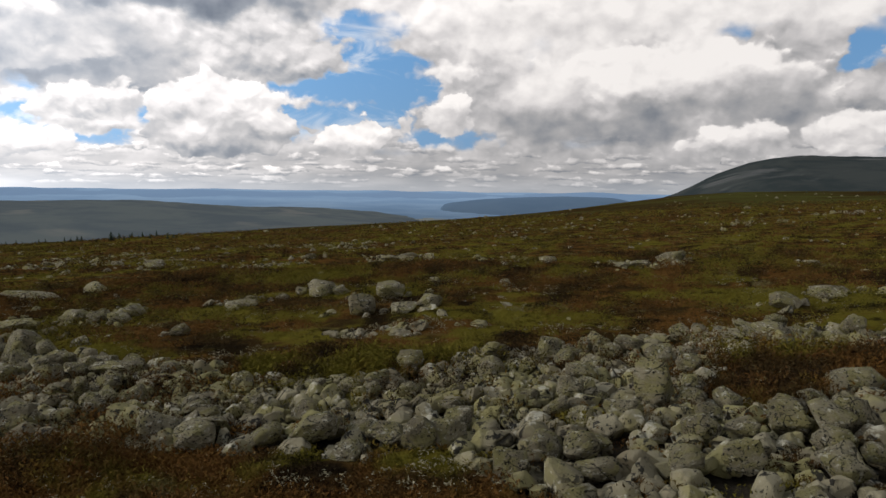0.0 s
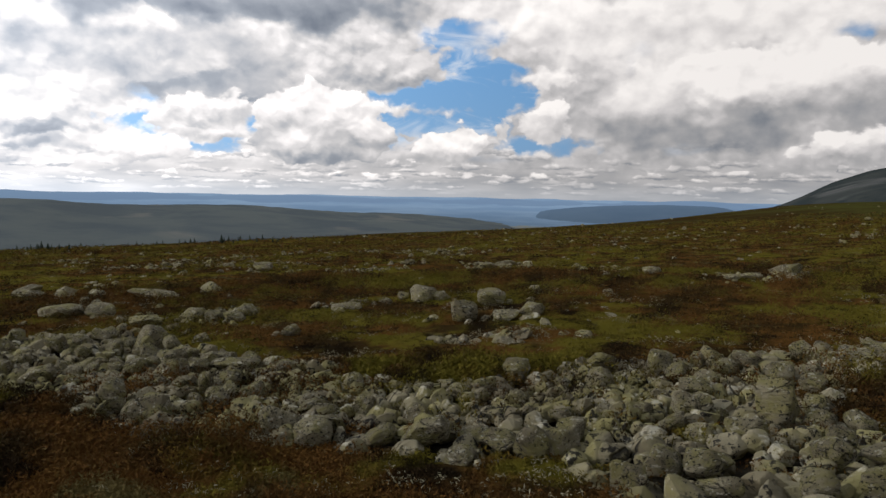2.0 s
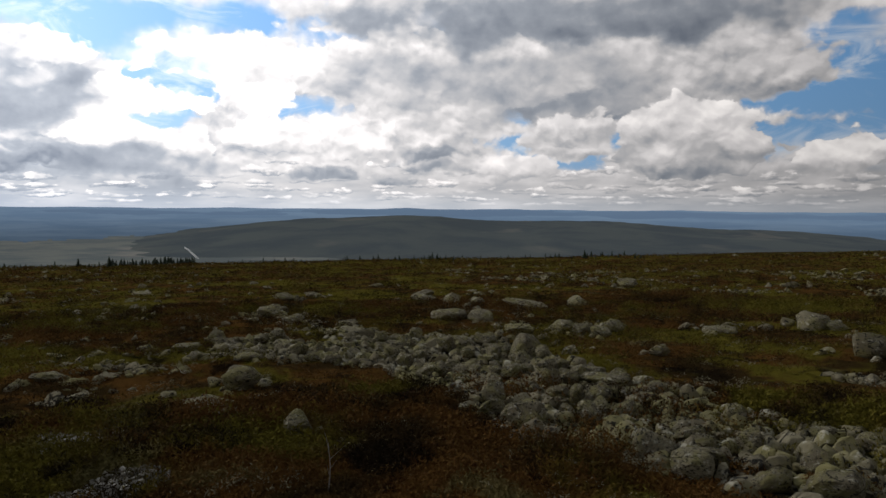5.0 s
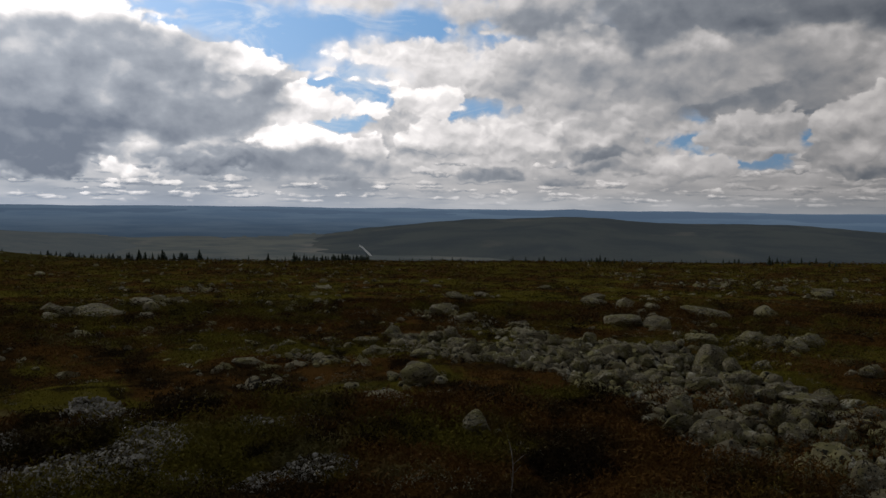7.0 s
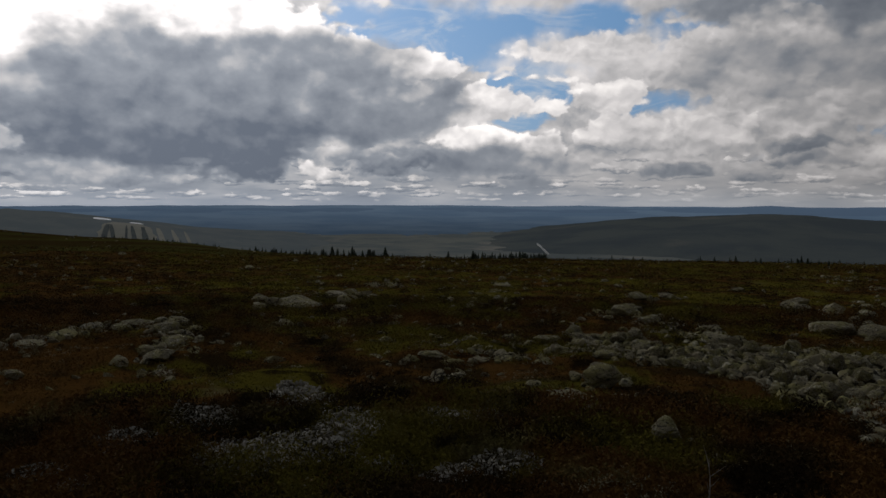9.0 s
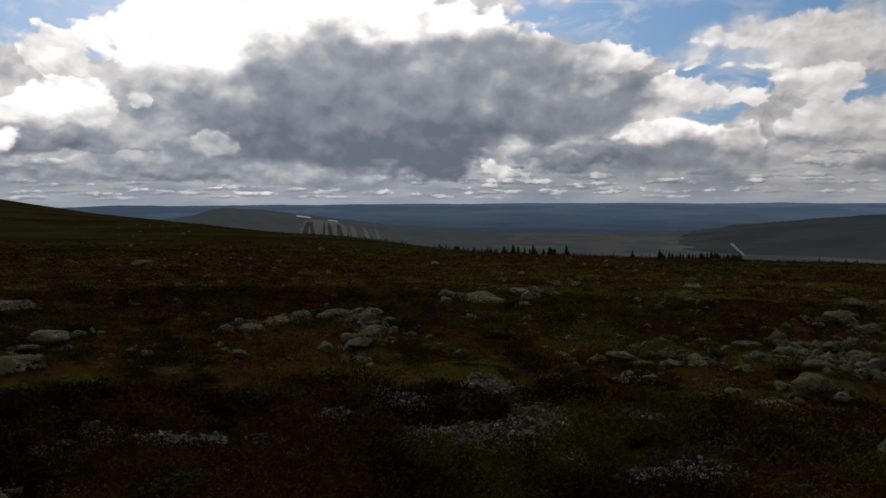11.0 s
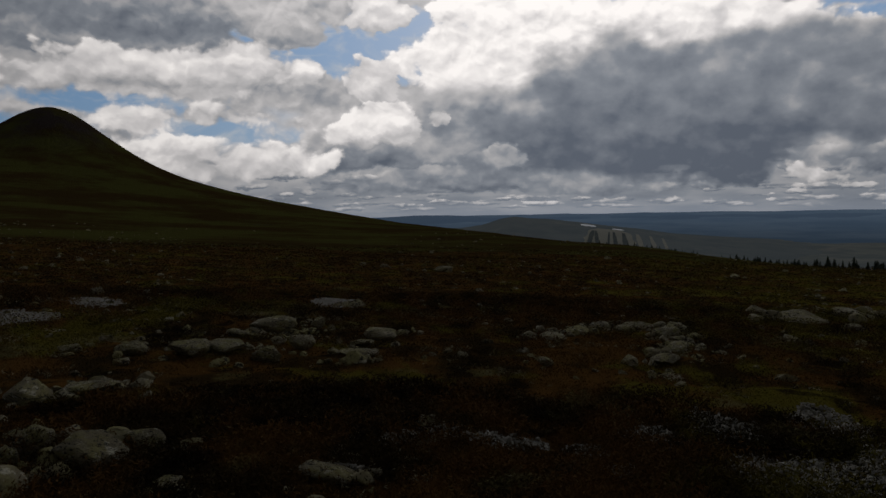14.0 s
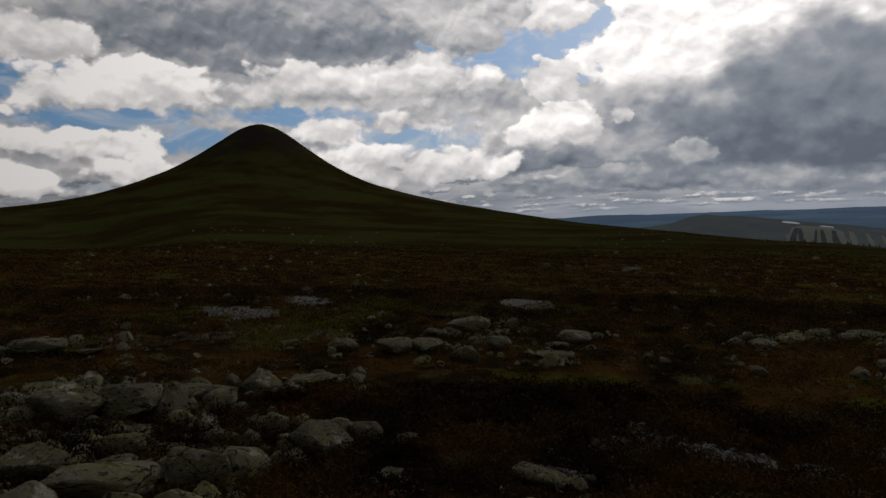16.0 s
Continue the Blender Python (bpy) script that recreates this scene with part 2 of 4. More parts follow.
def clouds_south():
    cloud(107.5, 6.8, 4.4, 2.14, 0.91, 0.61, 0.25)
    cloud(102.9, 7.3, 0.8, 0.74, 0.54, 0.48, 0.3)
    cloud(107.4, 4.1, 6.5, 1.13, 0.31, 0.17, 0.4)
    cloud(97.4, 4.6, 1.4, 1.12, 0.47, 0.26, 0.3)
    cloud(102.9, 2.2, 10.8, 1.01, 0.28, 0.14, 0.35)
    cloud(81.7, 2.2, 4.4, 1.01, 0.00, 0.00, 0.3)
    cloud(89.9, 1.5, 6.7, 0.54, 0.30, 0.22, 0.3)
    cloud(126.9, 13.4, 9.7, 2.50, 0.42, 0.27, 0.4)
    cloud(115.3, 14.4, 4.6, 1.71, 0.61, 0.41, 0.3)
    cloud(108.1, 15.5, 3.2, 1.40, 0.80, 0.63, 0.18)
    cloud(97.9, 15.3, 5.7, 1.50, 0.98, 0.91, 0.2)
    cloud(118.5, 11.5, 5.4, 1.81, 0.76, 0.54, 0.3)
    cloud(123.7, 9.5, 9.9, 0.89, 0.78, 0.64, 0.3)
    cloud(126.4, 7.3, 4.1, 0.88, 0.84, 0.71, 0.3)


def clouds_south_a():
    cloud(118.8, 7.5, 4.6, 1.06, 0.78, 0.65, 0.3)
    cloud(108.1, 10.3, 2.0, 1.56, 0.78, 0.61, 0.15)
    cloud(119.6, 4.0, 7.3, 1.46, 0.88, 0.59, 0.3)
    cloud(125.2, 5.1, 2.8, 0.98, 0.99, 0.75, 0.3)
    cloud(120.4, 3.9, 1.0, 0.26, 0.40, 0.38, 0.3)
    cloud(132.7, 15.1, 14.2, 2.93, 0.39, 0.22, 0.4)
    cloud(147.7, 13.5, 4.8, 1.56, 0.87, 0.67, 0.3)
    cloud(141.8, 10.5, 7.2, 2.01, 1.04, 0.77, 0.3)
    cloud(123.6, 10.6, 9.9, 1.75, 0.79, 0.58, 0.3)
    cloud(144.3, 6.4, 7.0, 1.54, 1.09, 0.84, 0.3)
    cloud(148.6, 8.5, 1.5, 0.31, 1.00, 0.93, 0.3)
    cloud(148.7, 3.6, 3.0, 1.33, 1.11, 0.88, 0.3)
    cloud(140.8, 4.1, 3.5, 1.09, 1.02, 0.78, 0.3)
    cloud(126.0, 7.1, 3.6, 0.89, 0.83, 0.70, 0.3)


# the rows of small heaped clouds far out over the plain, one to a cell
def far_rows(wide, high, top_edge, bottom_edge, shift):
    """Small clouds in rows, thinning upwards."""
    cell = w.vec("MULTIPLY_ADD", w.vec("MULTIPLY_ADD", warp, (1.2, 1.0, 0.0), flat_sky), (1 / wide, 1 / high, 0.0), (shift, shift * 1.7, 0.0))
    rows_of = w.put("ShaderNodeTexVoronoi")
    rows_of.voronoi_dimensions = "2D"
    rows_of.inputs["Scale"].default_value, rows_of.inputs["Randomness"].default_value = 1.0, 0.9
    w.link(cell, rows_of.inputs["Vector"])
    off = w.vec("SUBTRACT", cell, rows_of.outputs["Position"])
    rise = w.vec("DOT_PRODUCT", off, (0.0, 2.2, 0.0), out=1)
    edge = w.math("ADD", w.vec("LENGTH", w.vec("MULTIPLY", off, (1.3, 2.2, 0.0)), out=1), w.math("MULTIPLY_ADD", small, -1.8, w.math("MULTIPLY_ADD", fine, -1.8, 0.9)))
    edge = w.math("SUBTRACT", edge, w.math("MULTIPLY", w.math("MINIMUM", rise, 0.0), 0.5))
    each = w.split(rows_of.outputs["Color"])[0]
    here = w.math("MULTIPLY", w.ramp(edge, 1.0, 0.50), w.math("MULTIPLY", w.ramp(up, top_edge, top_edge * 0.6), w.ramp(up, bottom_edge, bottom_edge + 0.5)))
    here = w.math("MULTIPLY", here, w.ramp(each, 0.05, 0.15))
    crown = w.math("MULTIPLY_ADD", each, 0.22, w.ramp(az, 30.0, 75.0, 0.66, 0.50))
    base = w.ramp(az, 30.0, 75.0, 0.40, 0.12)
    k = w.ramp(w.math("ADD", w.math("MULTIPLY_ADD", fine, 1.6, -0.8), w.math("MULTIPLY_ADD", small, 1.2, rise)), -0.45, 0.55)
    mine = w.math("ADD", w.math("MULTIPLY_ADD", w.math("SUBTRACT", crown, base), k, base), w.math("MULTIPLY", small_relief, 0.35))
    overlay(here, mine)


def far_haze_deck():
    """The deck seen edge on, low over the plain."""
    low = w.ramp(up, 4.2, 1.6)
    strata = w.noise(w.xyz(az, w.math("MULTIPLY", up, 5.0), 3.0), 0.16, 4, 0.5, flat=True)
    belt = w.math("MULTIPLY_ADD", strata, 0.5, w.ramp(az, 30.0, 75.0, 0.27, 0.07))
    overlay(low, belt)


LAYERS = [gaps_north, gaps_west, gaps_south,
          far_haze_deck, lambda: far_rows(4.2, 3.4, 6.0, 0.9, 0.0), lambda: far_rows(3.0, 2.3, 3.4, 0.5, 5.3),
          clouds_north, clouds_north_a, clouds_north_b, clouds_west, clouds_west_a, clouds_west_b, clouds_south, clouds_south_a]
for layer in LAYERS:
    layer()
    uv = w.vec("MULTIPLY_ADD", state, (0.0, 0.0, 1.0), uv)   # the third value is nought: this only sets the order of work
light, covered, _ = w.split(state)
# the unseen deck overhead is darkened, to lessen the light on the ground
light = w.math("MULTIPLY_ADD", lid, -0.42, light)
ramp = w.put("ShaderNodeValToRGB")
w.link(light, ramp.inputs[0])
els = ramp.color_ramp.elements
els[0].position, els[0].color = 0.0, (0.12, 0.14, 0.178, 1)
els[1].position, els[1].color = 1.0, (1.12, 1.07, 1.04, 1)
for at, col in ((0.3, (0.262, 0.282, 0.318)), (0.52, (0.487, 0.478, 0.485)), (0.75, (0.755, 0.725, 0.722))):
    stop = els.new(at)
    stop.color = (*col, 1)
sky = w.put("ShaderNodeTexSky")
sky.sky_type = "NISHITA"
sky.sun_disc, sky.sun_elevation, sky.sun_rotation = False, radians(SUN_EL), radians(360 - SUN_AZ)
blue = w.mix(0.7, w.vec("MULTIPLY", sky.outputs[0], (0.1, 0.1, 0.1)), (0.13, 0.35, 0.70))
cirrus = w.ramp(w.noise(w.xyz(w.math("MULTIPLY_ADD", el, 0.9, az), w.math("MULTIPLY_ADD", az, -0.35, w.math("MULTIPLY", el, 2.6)), 9.0), 0.16, 6, 0.6, 0.5, flat=True), 0.48, 0.72, 0.0, 0.55)
blue = w.mix(cirrus, blue, (0.80, 0.82, 0.85))
picture = w.mix(covered, blue, ramp.outputs[0])
haze = w.ramp(up, 2.3, 0.0, 0.0, 0.5)
picture = w.mix(haze, picture, w.mix(w.ramp(az, 30.0, 75.0), (0.50, 0.55, 0.62), (0.26, 0.30, 0.37)))
# brighter towards the hidden sun, as cloud scatters forwards
facing = w.vec("DOT_PRODUCT", w.vec("NORMALIZE", ray), tuple(toward(SUN_AZ, SUN_EL)), out=1)
gain = w.ramp(facing, -0.25, 1.0, 0.0, 1.0, smooth=False)
gain = w.math("MULTIPLY_ADD", w.math("POWER", gain, 2.2), 3.3, 0.75)
back = w.put("ShaderNodeBackground")
w.link(picture, back.inputs[0])
w.link(w.math("ADD", w.math("MULTIPLY", covered, gain), w.math("MULTIPLY", w.math("SUBTRACT", 1.0, covered), w.math("POWER", gain, 0.75))), back.inputs[1])
wt.links.new(back.outputs[0], w.put("ShaderNodeOutputWorld").inputs[0])

# ---- the lie of the land ----
def lattice(ix, iy, seed):
    n = (ix * 374761393 + iy * 668265263 + seed * 974634533) & 0x7FFFFFFF
    n = ((n ^ (n >> 13)) * 1274126177) & 0x7FFFFFFF
    return ((n ^ (n >> 16)) & 0xFFFF) / 65535.0


def value(x, y, seed=0):
    """Smooth noise, 0 to 1, one bump a unit."""
    x, y = np.asarray(x, float), np.asarray(y, float)
    ix, iy = np.floor(x).astype(np.int64), np.floor(y).astype(np.int64)
    fx, fy = x - ix, y - iy
    fx, fy = fx * fx * (3 - 2 * fx), fy * fy * (3 - 2 * fy)
    a = lattice(ix, iy, seed) * (1 - fx) + lattice(ix + 1, iy, seed) * fx
    b = lattice(ix, iy + 1, seed) * (1 - fx) + lattice(ix + 1, iy + 1, seed) * fx
    return a * (1 - fy) + b * fy


def fbm(x, y, octaves=4, seed=0):
    total, amp, norm = 0.0, 1.0, 0.0
    for k in range(octaves):
        total = total + amp * value(np.asarray(x) * 2.03**k + 17.1 * k, np.asarray(y) * 2.03**k - 9.7 * k, seed + k)
        norm, amp = norm + amp, amp * 0.5
    return total / norm


def step(v, lo, hi):
    t = np.clip((np.asarray(v, float) - lo) / (hi - lo), 0, 1)
    return t * t * (3 - 2 * t)


def bearing(x, y):
    """Degrees to the left of +y, from -120 to 240."""
    return (np.degrees(np.arctan2(-np.asarray(x, float), np.asarray(y, float))) + 120) % 360 - 120


CONE_AT = (-700 * math.sin(radians(131.63)), 700 * math.cos(radians(131.63)))


def valley(r):
    rise = -5.4 + 4.75 * np.log(np.maximum(r, 300) / 1300) / math.log(4800 / 1300)
    return np.maximum(r, 1) * np.tan(np.radians(rise))


def lie(x, y):
    """The broad form of the moor, the stony cone and the valley."""
    x, y = np.asarray(x, float), np.asarray(y, float)
    r, a = np.hypot(x, y), bearing(x, y)
    z = 0.0585 * x - 0.0385 * y - 5.6 * step(r, 30, 330) * np.maximum(np.cos(np.radians(a - 62)), 0) ** 1.2 * r / 260
    z = z + 4.0 * np.exp(-(((a + 21) / 11) ** 2)) * step(r, 40, 320)
    z = z + (4.9 * np.exp(-(((a - 98.5) / 6.5) ** 2)) + 3.5 * np.exp(-(((a - 85) / 8) ** 2)) + 2.2 * np.exp(-(((a - 90) / 6) ** 2))) * step(r, 60, 300)
    away = np.hypot(x - CONE_AT[0], y - CONE_AT[1])
    cone = 67.38 / (1 + (away / 63.88) ** 2) ** 0.98 + 45.01 * np.exp(-((away / 294.4) ** 2)) - 12.94 * step(a, 134, 147)
    cone = np.where(cone > 113.46, 113.46 + 7.37 * np.tanh((cone - 113.46) / 7.37), cone)
    z = z + cone * step(r, 50, 330) + 6.0 * np.exp(-(((a - 109) / 11) ** 2)) * step(r, 80, 450)
    begin = 235 + 700 * step(a, 92, 118) + 300 * step(a, -8, -26)
    return z + (valley(r) - z) * step(r, begin, begin + 900)


def lumps(x, y):
    """Tussocks, hollows and low swells underfoot."""
    r = np.hypot(x, y)
    near = 1 - step(r, 14, 40)
    z = 0.22 * (fbm(x / 4.5, y / 4.5, 3, 5) - 0.5) * step(r, 1.0, 4.0)
    z = z + 0.17 * (fbm(x / 0.9, y / 0.9, 3, 9) - 0.5) * (0.35 + 0.65 * near) * step(r, 0.8, 2.2) + 0.06 * (fbm(x / 0.22, y / 0.22, 2, 13) - 0.5) * near
    return z + (fbm(x / 30, y / 30, 4, 21) - 0.5) * 1.1 * step(r, 15, 90)


def height(x, y):
    return lie(x, y) + lumps(x, y)

# ---- materials ----
def material(name, rough=0.9, spec=0.25):
    m = bpy.data.materials.new(name)
    m.use_nodes = True
    n = Nodes(m.node_tree)
    bsdf = m.node_tree.nodes["Principled BSDF"]
    bsdf.inputs["Roughness"].default_value = rough
    bsdf.inputs["Specular IOR Level"].default_value = spec
    return m, n, bsdf


def bump(n, bsdf, h, strength, distance):
    b = n.put("ShaderNodeBump")
    b.inputs["Strength"].default_value, b.inputs["Distance"].default_value = strength, distance
    n.link(h, b.inputs["Height"])
    n.tree.links.new(b.outputs[0], bsdf.inputs["Normal"])


def place(n):
    return n.put("ShaderNodeNewGeometry").outputs["Position"]


def own(n):
    """Object coordinates, shifted from thing to thing."""
    return n.vec("ADD", n.put("ShaderNodeTexCoord").outputs["Object"], n.vec("MULTIPLY", n.put("ShaderNodeObjectInfo").outputs["Random"], (41.0, 23.0, 67.0)))


def heath_tint(n, p):
    """Patches of rusty heather, crowberry and green bilberry, at two scales; near-black ones imitate tussock shade."""
    wide = n.noise(p, 0.28, 4, 0.6, 0.6)
    close = n.noise(p, 1.2, 3, 0.55)
    c = n.mix(n.ramp(close, 0.42, 0.60), RUST, DARK)
    c = n.mix(n.ramp(n.math("MULTIPLY_ADD", n.noise(p, 0.9, 5, 0.6, 0.3), 0.8, n.math("ADD", wide, n.ramp(n.split(p)[1], 1.0, 7.0, -0.09, 0.0))), 0.86, 0.98), c, GREEN)
    # near-black patches: shade of the tussocks put into the colour
    c = n.mix(n.ramp(n.noise(p, 1.3, 5, 0.6, 0.25), 0.54, 0.61, 0, 0.85), c, (0.013, 0.009, 0.005))
    c = n.mix(n.ramp(n.noise(n.vec("ADD", p, (31.0, 7.0, 0.0)), 0.9, 4, 0.6, 0.5), 0.60, 0.68, 0, 0.7), c, (0.150, 0.130, 0.050))
    return c


RUST, DARK, GREEN, STRAW = (0.116, 0.057, 0.015), (0.040, 0.025, 0.009), (0.122, 0.102, 0.015), (0.16, 0.13, 0.055)

HEATH, n, b = material("heath_ground", 1.0, 0.0)
p = place(n)
c = heath_tint(n, p)
c = n.mix(0.12, n.mix(n.ramp(n.noise(p, 9.0, 4, 0.7), 0.62, 0.78, 0, 0.35), c, STRAW), (0.016, 0.011, 0.005))
n.link(c, b.inputs["Base Color"])
bump(n, b, n.noise(p, 28.0, 4, 0.7), 0.9, 0.04)

# soil of the stone fields, with shade of the gaps put into its colour
SOIL, n, b = material("soil_with_gap_shade", 1.0, 0.0)
p = place(n)
n.link(n.mix(n.noise(p, 12, 4), (0.018, 0.014, 0.009), (0.06, 0.05, 0.035)), b.inputs["Base Color"])
bump(n, b, n.noise(p, 40.0, 3), 0.8, 0.03)

GRIT, n, b = material("pale_grit", 0.95, 0.15)
p = place(n)
c = n.mix(n.ramp(n.noise(p, 30, 4, 0.7), 0.35, 0.65), (0.06, 0.05, 0.035), (0.27, 0.25, 0.21))
n.link(c, b.inputs["Base Color"])
bump(n, b, n.noise(p, 60.0, 3), 0.8, 0.02)

PLANT, n, b = material("heath_plants", 0.95, 0.04)
p = place(n)
c = heath_tint(n, p)
island = n.put("ShaderNodeNewGeometry").outputs["Random Per Island"]
c = n.mix(n.ramp(island, 0.98, 0.985, 0, 0.5), c, STRAW)
hsv = n.put("ShaderNodeHueSaturation")
n.link(n.math("MULTIPLY_ADD", island, 0.22, 0.90), hsv.inputs["Value"])
n.link(n.math("MULTIPLY_ADD", n.math("FRACT", n.math("MULTIPLY", island, 7.3)), 0.016, 0.492), hsv.inputs["Hue"])
n.link(c, hsv.inputs["Color"])
n.link(hsv.outputs[0], b.inputs["Base Color"])

LICHEN, n, b = material("reindeer_lichen", 0.95, 0.1)
island = n.put("ShaderNodeNewGeometry").outputs["Random Per Island"]
n.link(n.mix(island, (0.17, 0.148, 0.085), (0.33, 0.295, 0.19)), b.inputs["Base Color"])


def rock(name, shift):
    m, n, b = material(name, 0.95, 0.08)
    p = n.vec("ADD", own(n), place(n)) if shift else place(n)
    base = n.mix(n.ramp(n.noise(p, 0.9, 5, 0.6), 0.40, 0.60), (0.165, 0.140, 0.088), (0.265, 0.232, 0.148))
    base = n.mix(n.ramp(n.noise(p, 1.6, 5, 0.62, 0.4), 0.44, 0.60, 0, 0.85), base, (0.225, 0.200, 0.080))
    base = n.mix(n.ramp(n.noise(p, 4.2, 6, 0.74), 0.56, 0.62, 0, 0.85), base, (0.45, 0.42, 0.32))
    spots = n.math("MULTIPLY", n.ramp(n.noise(p, 12.0, 5, 0.72), 0.550, 0.580), n.ramp(n.noise(p, 2.2, 4), 0.38, 0.48))
    crack = n.math("MULTIPLY", n.ramp(n.cells(n.vec("ADD", p, n.vec("MULTIPLY", n.noise(p, 2.0, 3, color=True), (0.5, 0.5, 0.5))), 1.5, "DISTANCE_TO_EDGE"), 0.03, 0.006), n.ramp(n.noise(p, 1.3, 2), 0.52, 0.60))
    dark = n.math("MAXIMUM", n.math("MULTIPLY", spots, 0.93), n.math("MULTIPLY", crack, 0.85))
    base = n.mix(dark, base, (0.016, 0.015, 0.014))
    n.link(base, b.inputs["Base Color"])
    relief = n.math("ADD", n.noise(p, 3.5, 7, 0.7), n.math("MULTIPLY", n.noise(p, 24.0, 3), 0.25))
    bump(n, b, n.math("MULTIPLY_ADD", crack, -0.6, relief), 1.0, 0.07 if shift else 0.05)
    return m


ROCK, RUBBLE = rock("lichened_rock", True), rock("lichened_rubble", False)

PEBBLE, n, b = material("pale_pebbles", 0.9, 0.2)
island = n.put("ShaderNodeNewGeometry").outputs["Random Per Island"]
n.link(n.mix(island, (0.08, 0.07, 0.052), (0.36, 0.335, 0.28)), b.inputs["Base Color"])

FELL, n, b = material("fell_side", 1.0, 0.0)
p = place(n)
c = n.mix(n.ramp(n.noise(p, 0.02, 6, 0.65), 0.4, 0.6), (0.054, 0.034, 0.012), (0.080, 0.077, 0.020))
c = n.mix(n.ramp(n.noise(p, 0.06, 7, 0.75), 0.60, 0.72, 0, 0.6), c, (0.075, 0.066, 0.050))
zed = n.split(p)[2]
c = n.mix(n.math("MULTIPLY", n.ramp(zed, 45, 80), n.ramp(n.noise(p, 0.035, 6, 0.7), 0.4, 0.62)), c, (0.055, 0.042, 0.036))
n.link(c, b.inputs["Base Color"])
bump(n, b, n.noise(p, 0.25, 6, 0.75), 0.8, 3.0)


def woodland(name, dark, pale, scale, bare=(0.17, 0.15, 0.10), how_bare=0.5, haze_glow=0.0):
    """Land across the valley; its emission and bluish tint imitate the haze before it."""
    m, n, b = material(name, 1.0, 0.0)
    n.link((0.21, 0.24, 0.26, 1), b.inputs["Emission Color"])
    n.link(haze_glow, b.inputs["Emission Strength"])
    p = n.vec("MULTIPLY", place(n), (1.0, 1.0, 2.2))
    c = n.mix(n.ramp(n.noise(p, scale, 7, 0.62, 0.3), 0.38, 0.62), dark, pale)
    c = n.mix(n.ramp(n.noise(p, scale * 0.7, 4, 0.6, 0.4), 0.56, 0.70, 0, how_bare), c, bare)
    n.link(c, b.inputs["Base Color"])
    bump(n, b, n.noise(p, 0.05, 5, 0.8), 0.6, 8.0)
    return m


# last value: glow put in for the haze before each slope
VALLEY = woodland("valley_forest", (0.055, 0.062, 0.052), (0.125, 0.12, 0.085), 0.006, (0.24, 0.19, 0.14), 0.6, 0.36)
# bare tone also imitates sunlit bands, dark tone also cloud shadow, besides woods
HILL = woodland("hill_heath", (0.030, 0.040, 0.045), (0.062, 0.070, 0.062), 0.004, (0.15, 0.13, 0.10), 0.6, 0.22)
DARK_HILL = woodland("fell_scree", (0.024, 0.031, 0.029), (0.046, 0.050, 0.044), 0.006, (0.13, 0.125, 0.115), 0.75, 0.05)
# stronger glow here, in place of sunlight and haze on this hill
SKI_HILL = woodland("glowing_ski_hill", (0.030, 0.040, 0.040), (0.060, 0.064, 0.055), 0.008, (0.13, 0.12, 0.09), 0.6, 0.42)


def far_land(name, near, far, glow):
    """Land many kilometres off; its blue colour and glow imitate the haze between."""
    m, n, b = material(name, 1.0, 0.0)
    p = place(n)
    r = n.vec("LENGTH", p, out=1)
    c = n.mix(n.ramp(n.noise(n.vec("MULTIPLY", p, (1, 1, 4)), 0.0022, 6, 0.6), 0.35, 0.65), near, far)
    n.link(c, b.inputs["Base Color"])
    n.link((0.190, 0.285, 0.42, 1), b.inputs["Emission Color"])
    # the glow weakens away from the north, in place of cloud shadow
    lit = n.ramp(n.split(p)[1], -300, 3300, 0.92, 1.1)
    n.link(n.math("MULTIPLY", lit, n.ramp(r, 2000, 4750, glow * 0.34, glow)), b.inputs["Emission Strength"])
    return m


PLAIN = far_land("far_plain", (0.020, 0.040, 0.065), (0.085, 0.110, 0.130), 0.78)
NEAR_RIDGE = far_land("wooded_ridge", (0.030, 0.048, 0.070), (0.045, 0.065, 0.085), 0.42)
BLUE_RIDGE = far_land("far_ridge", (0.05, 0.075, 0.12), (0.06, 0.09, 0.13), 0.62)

BARK, n, b = material("bark", 0.95)
n.link(n.mix(n.noise(place(n), 9.0), (0.035, 0.028, 0.02), (0.09, 0.075, 0.06)), b.inputs["Base Color"])
NEEDLE, n, b = material("spruce_needles", 0.85, 0.2)
n.link(n.mix(n.noise(place(n), 1.1, 3), (0.012, 0.022, 0.012), (0.035, 0.05, 0.022)), b.inputs["Base Color"])
SNOW, n, b = material("old_snow", 0.7)
n.link(n.mix(n.noise(place(n), 0.05), (0.80, 0.81, 0.83), (0.9, 0.9, 0.9)), b.inputs["Base Color"])
CLEARING, n, b = material("bare_clearing", 0.95)
n.link(n.mix(n.noise(place(n), 0.03, 5), (0.20, 0.195, 0.15), (0.28, 0.27, 0.21)), b.inputs["Base Color"])
PALE, n, b = material("pale_metal", 0.6)
n.link(n.mix(n.noise(place(n), 0.3), (0.42, 0.42, 0.40), (0.55, 0.55, 0.53)), b.inputs["Base Color"])


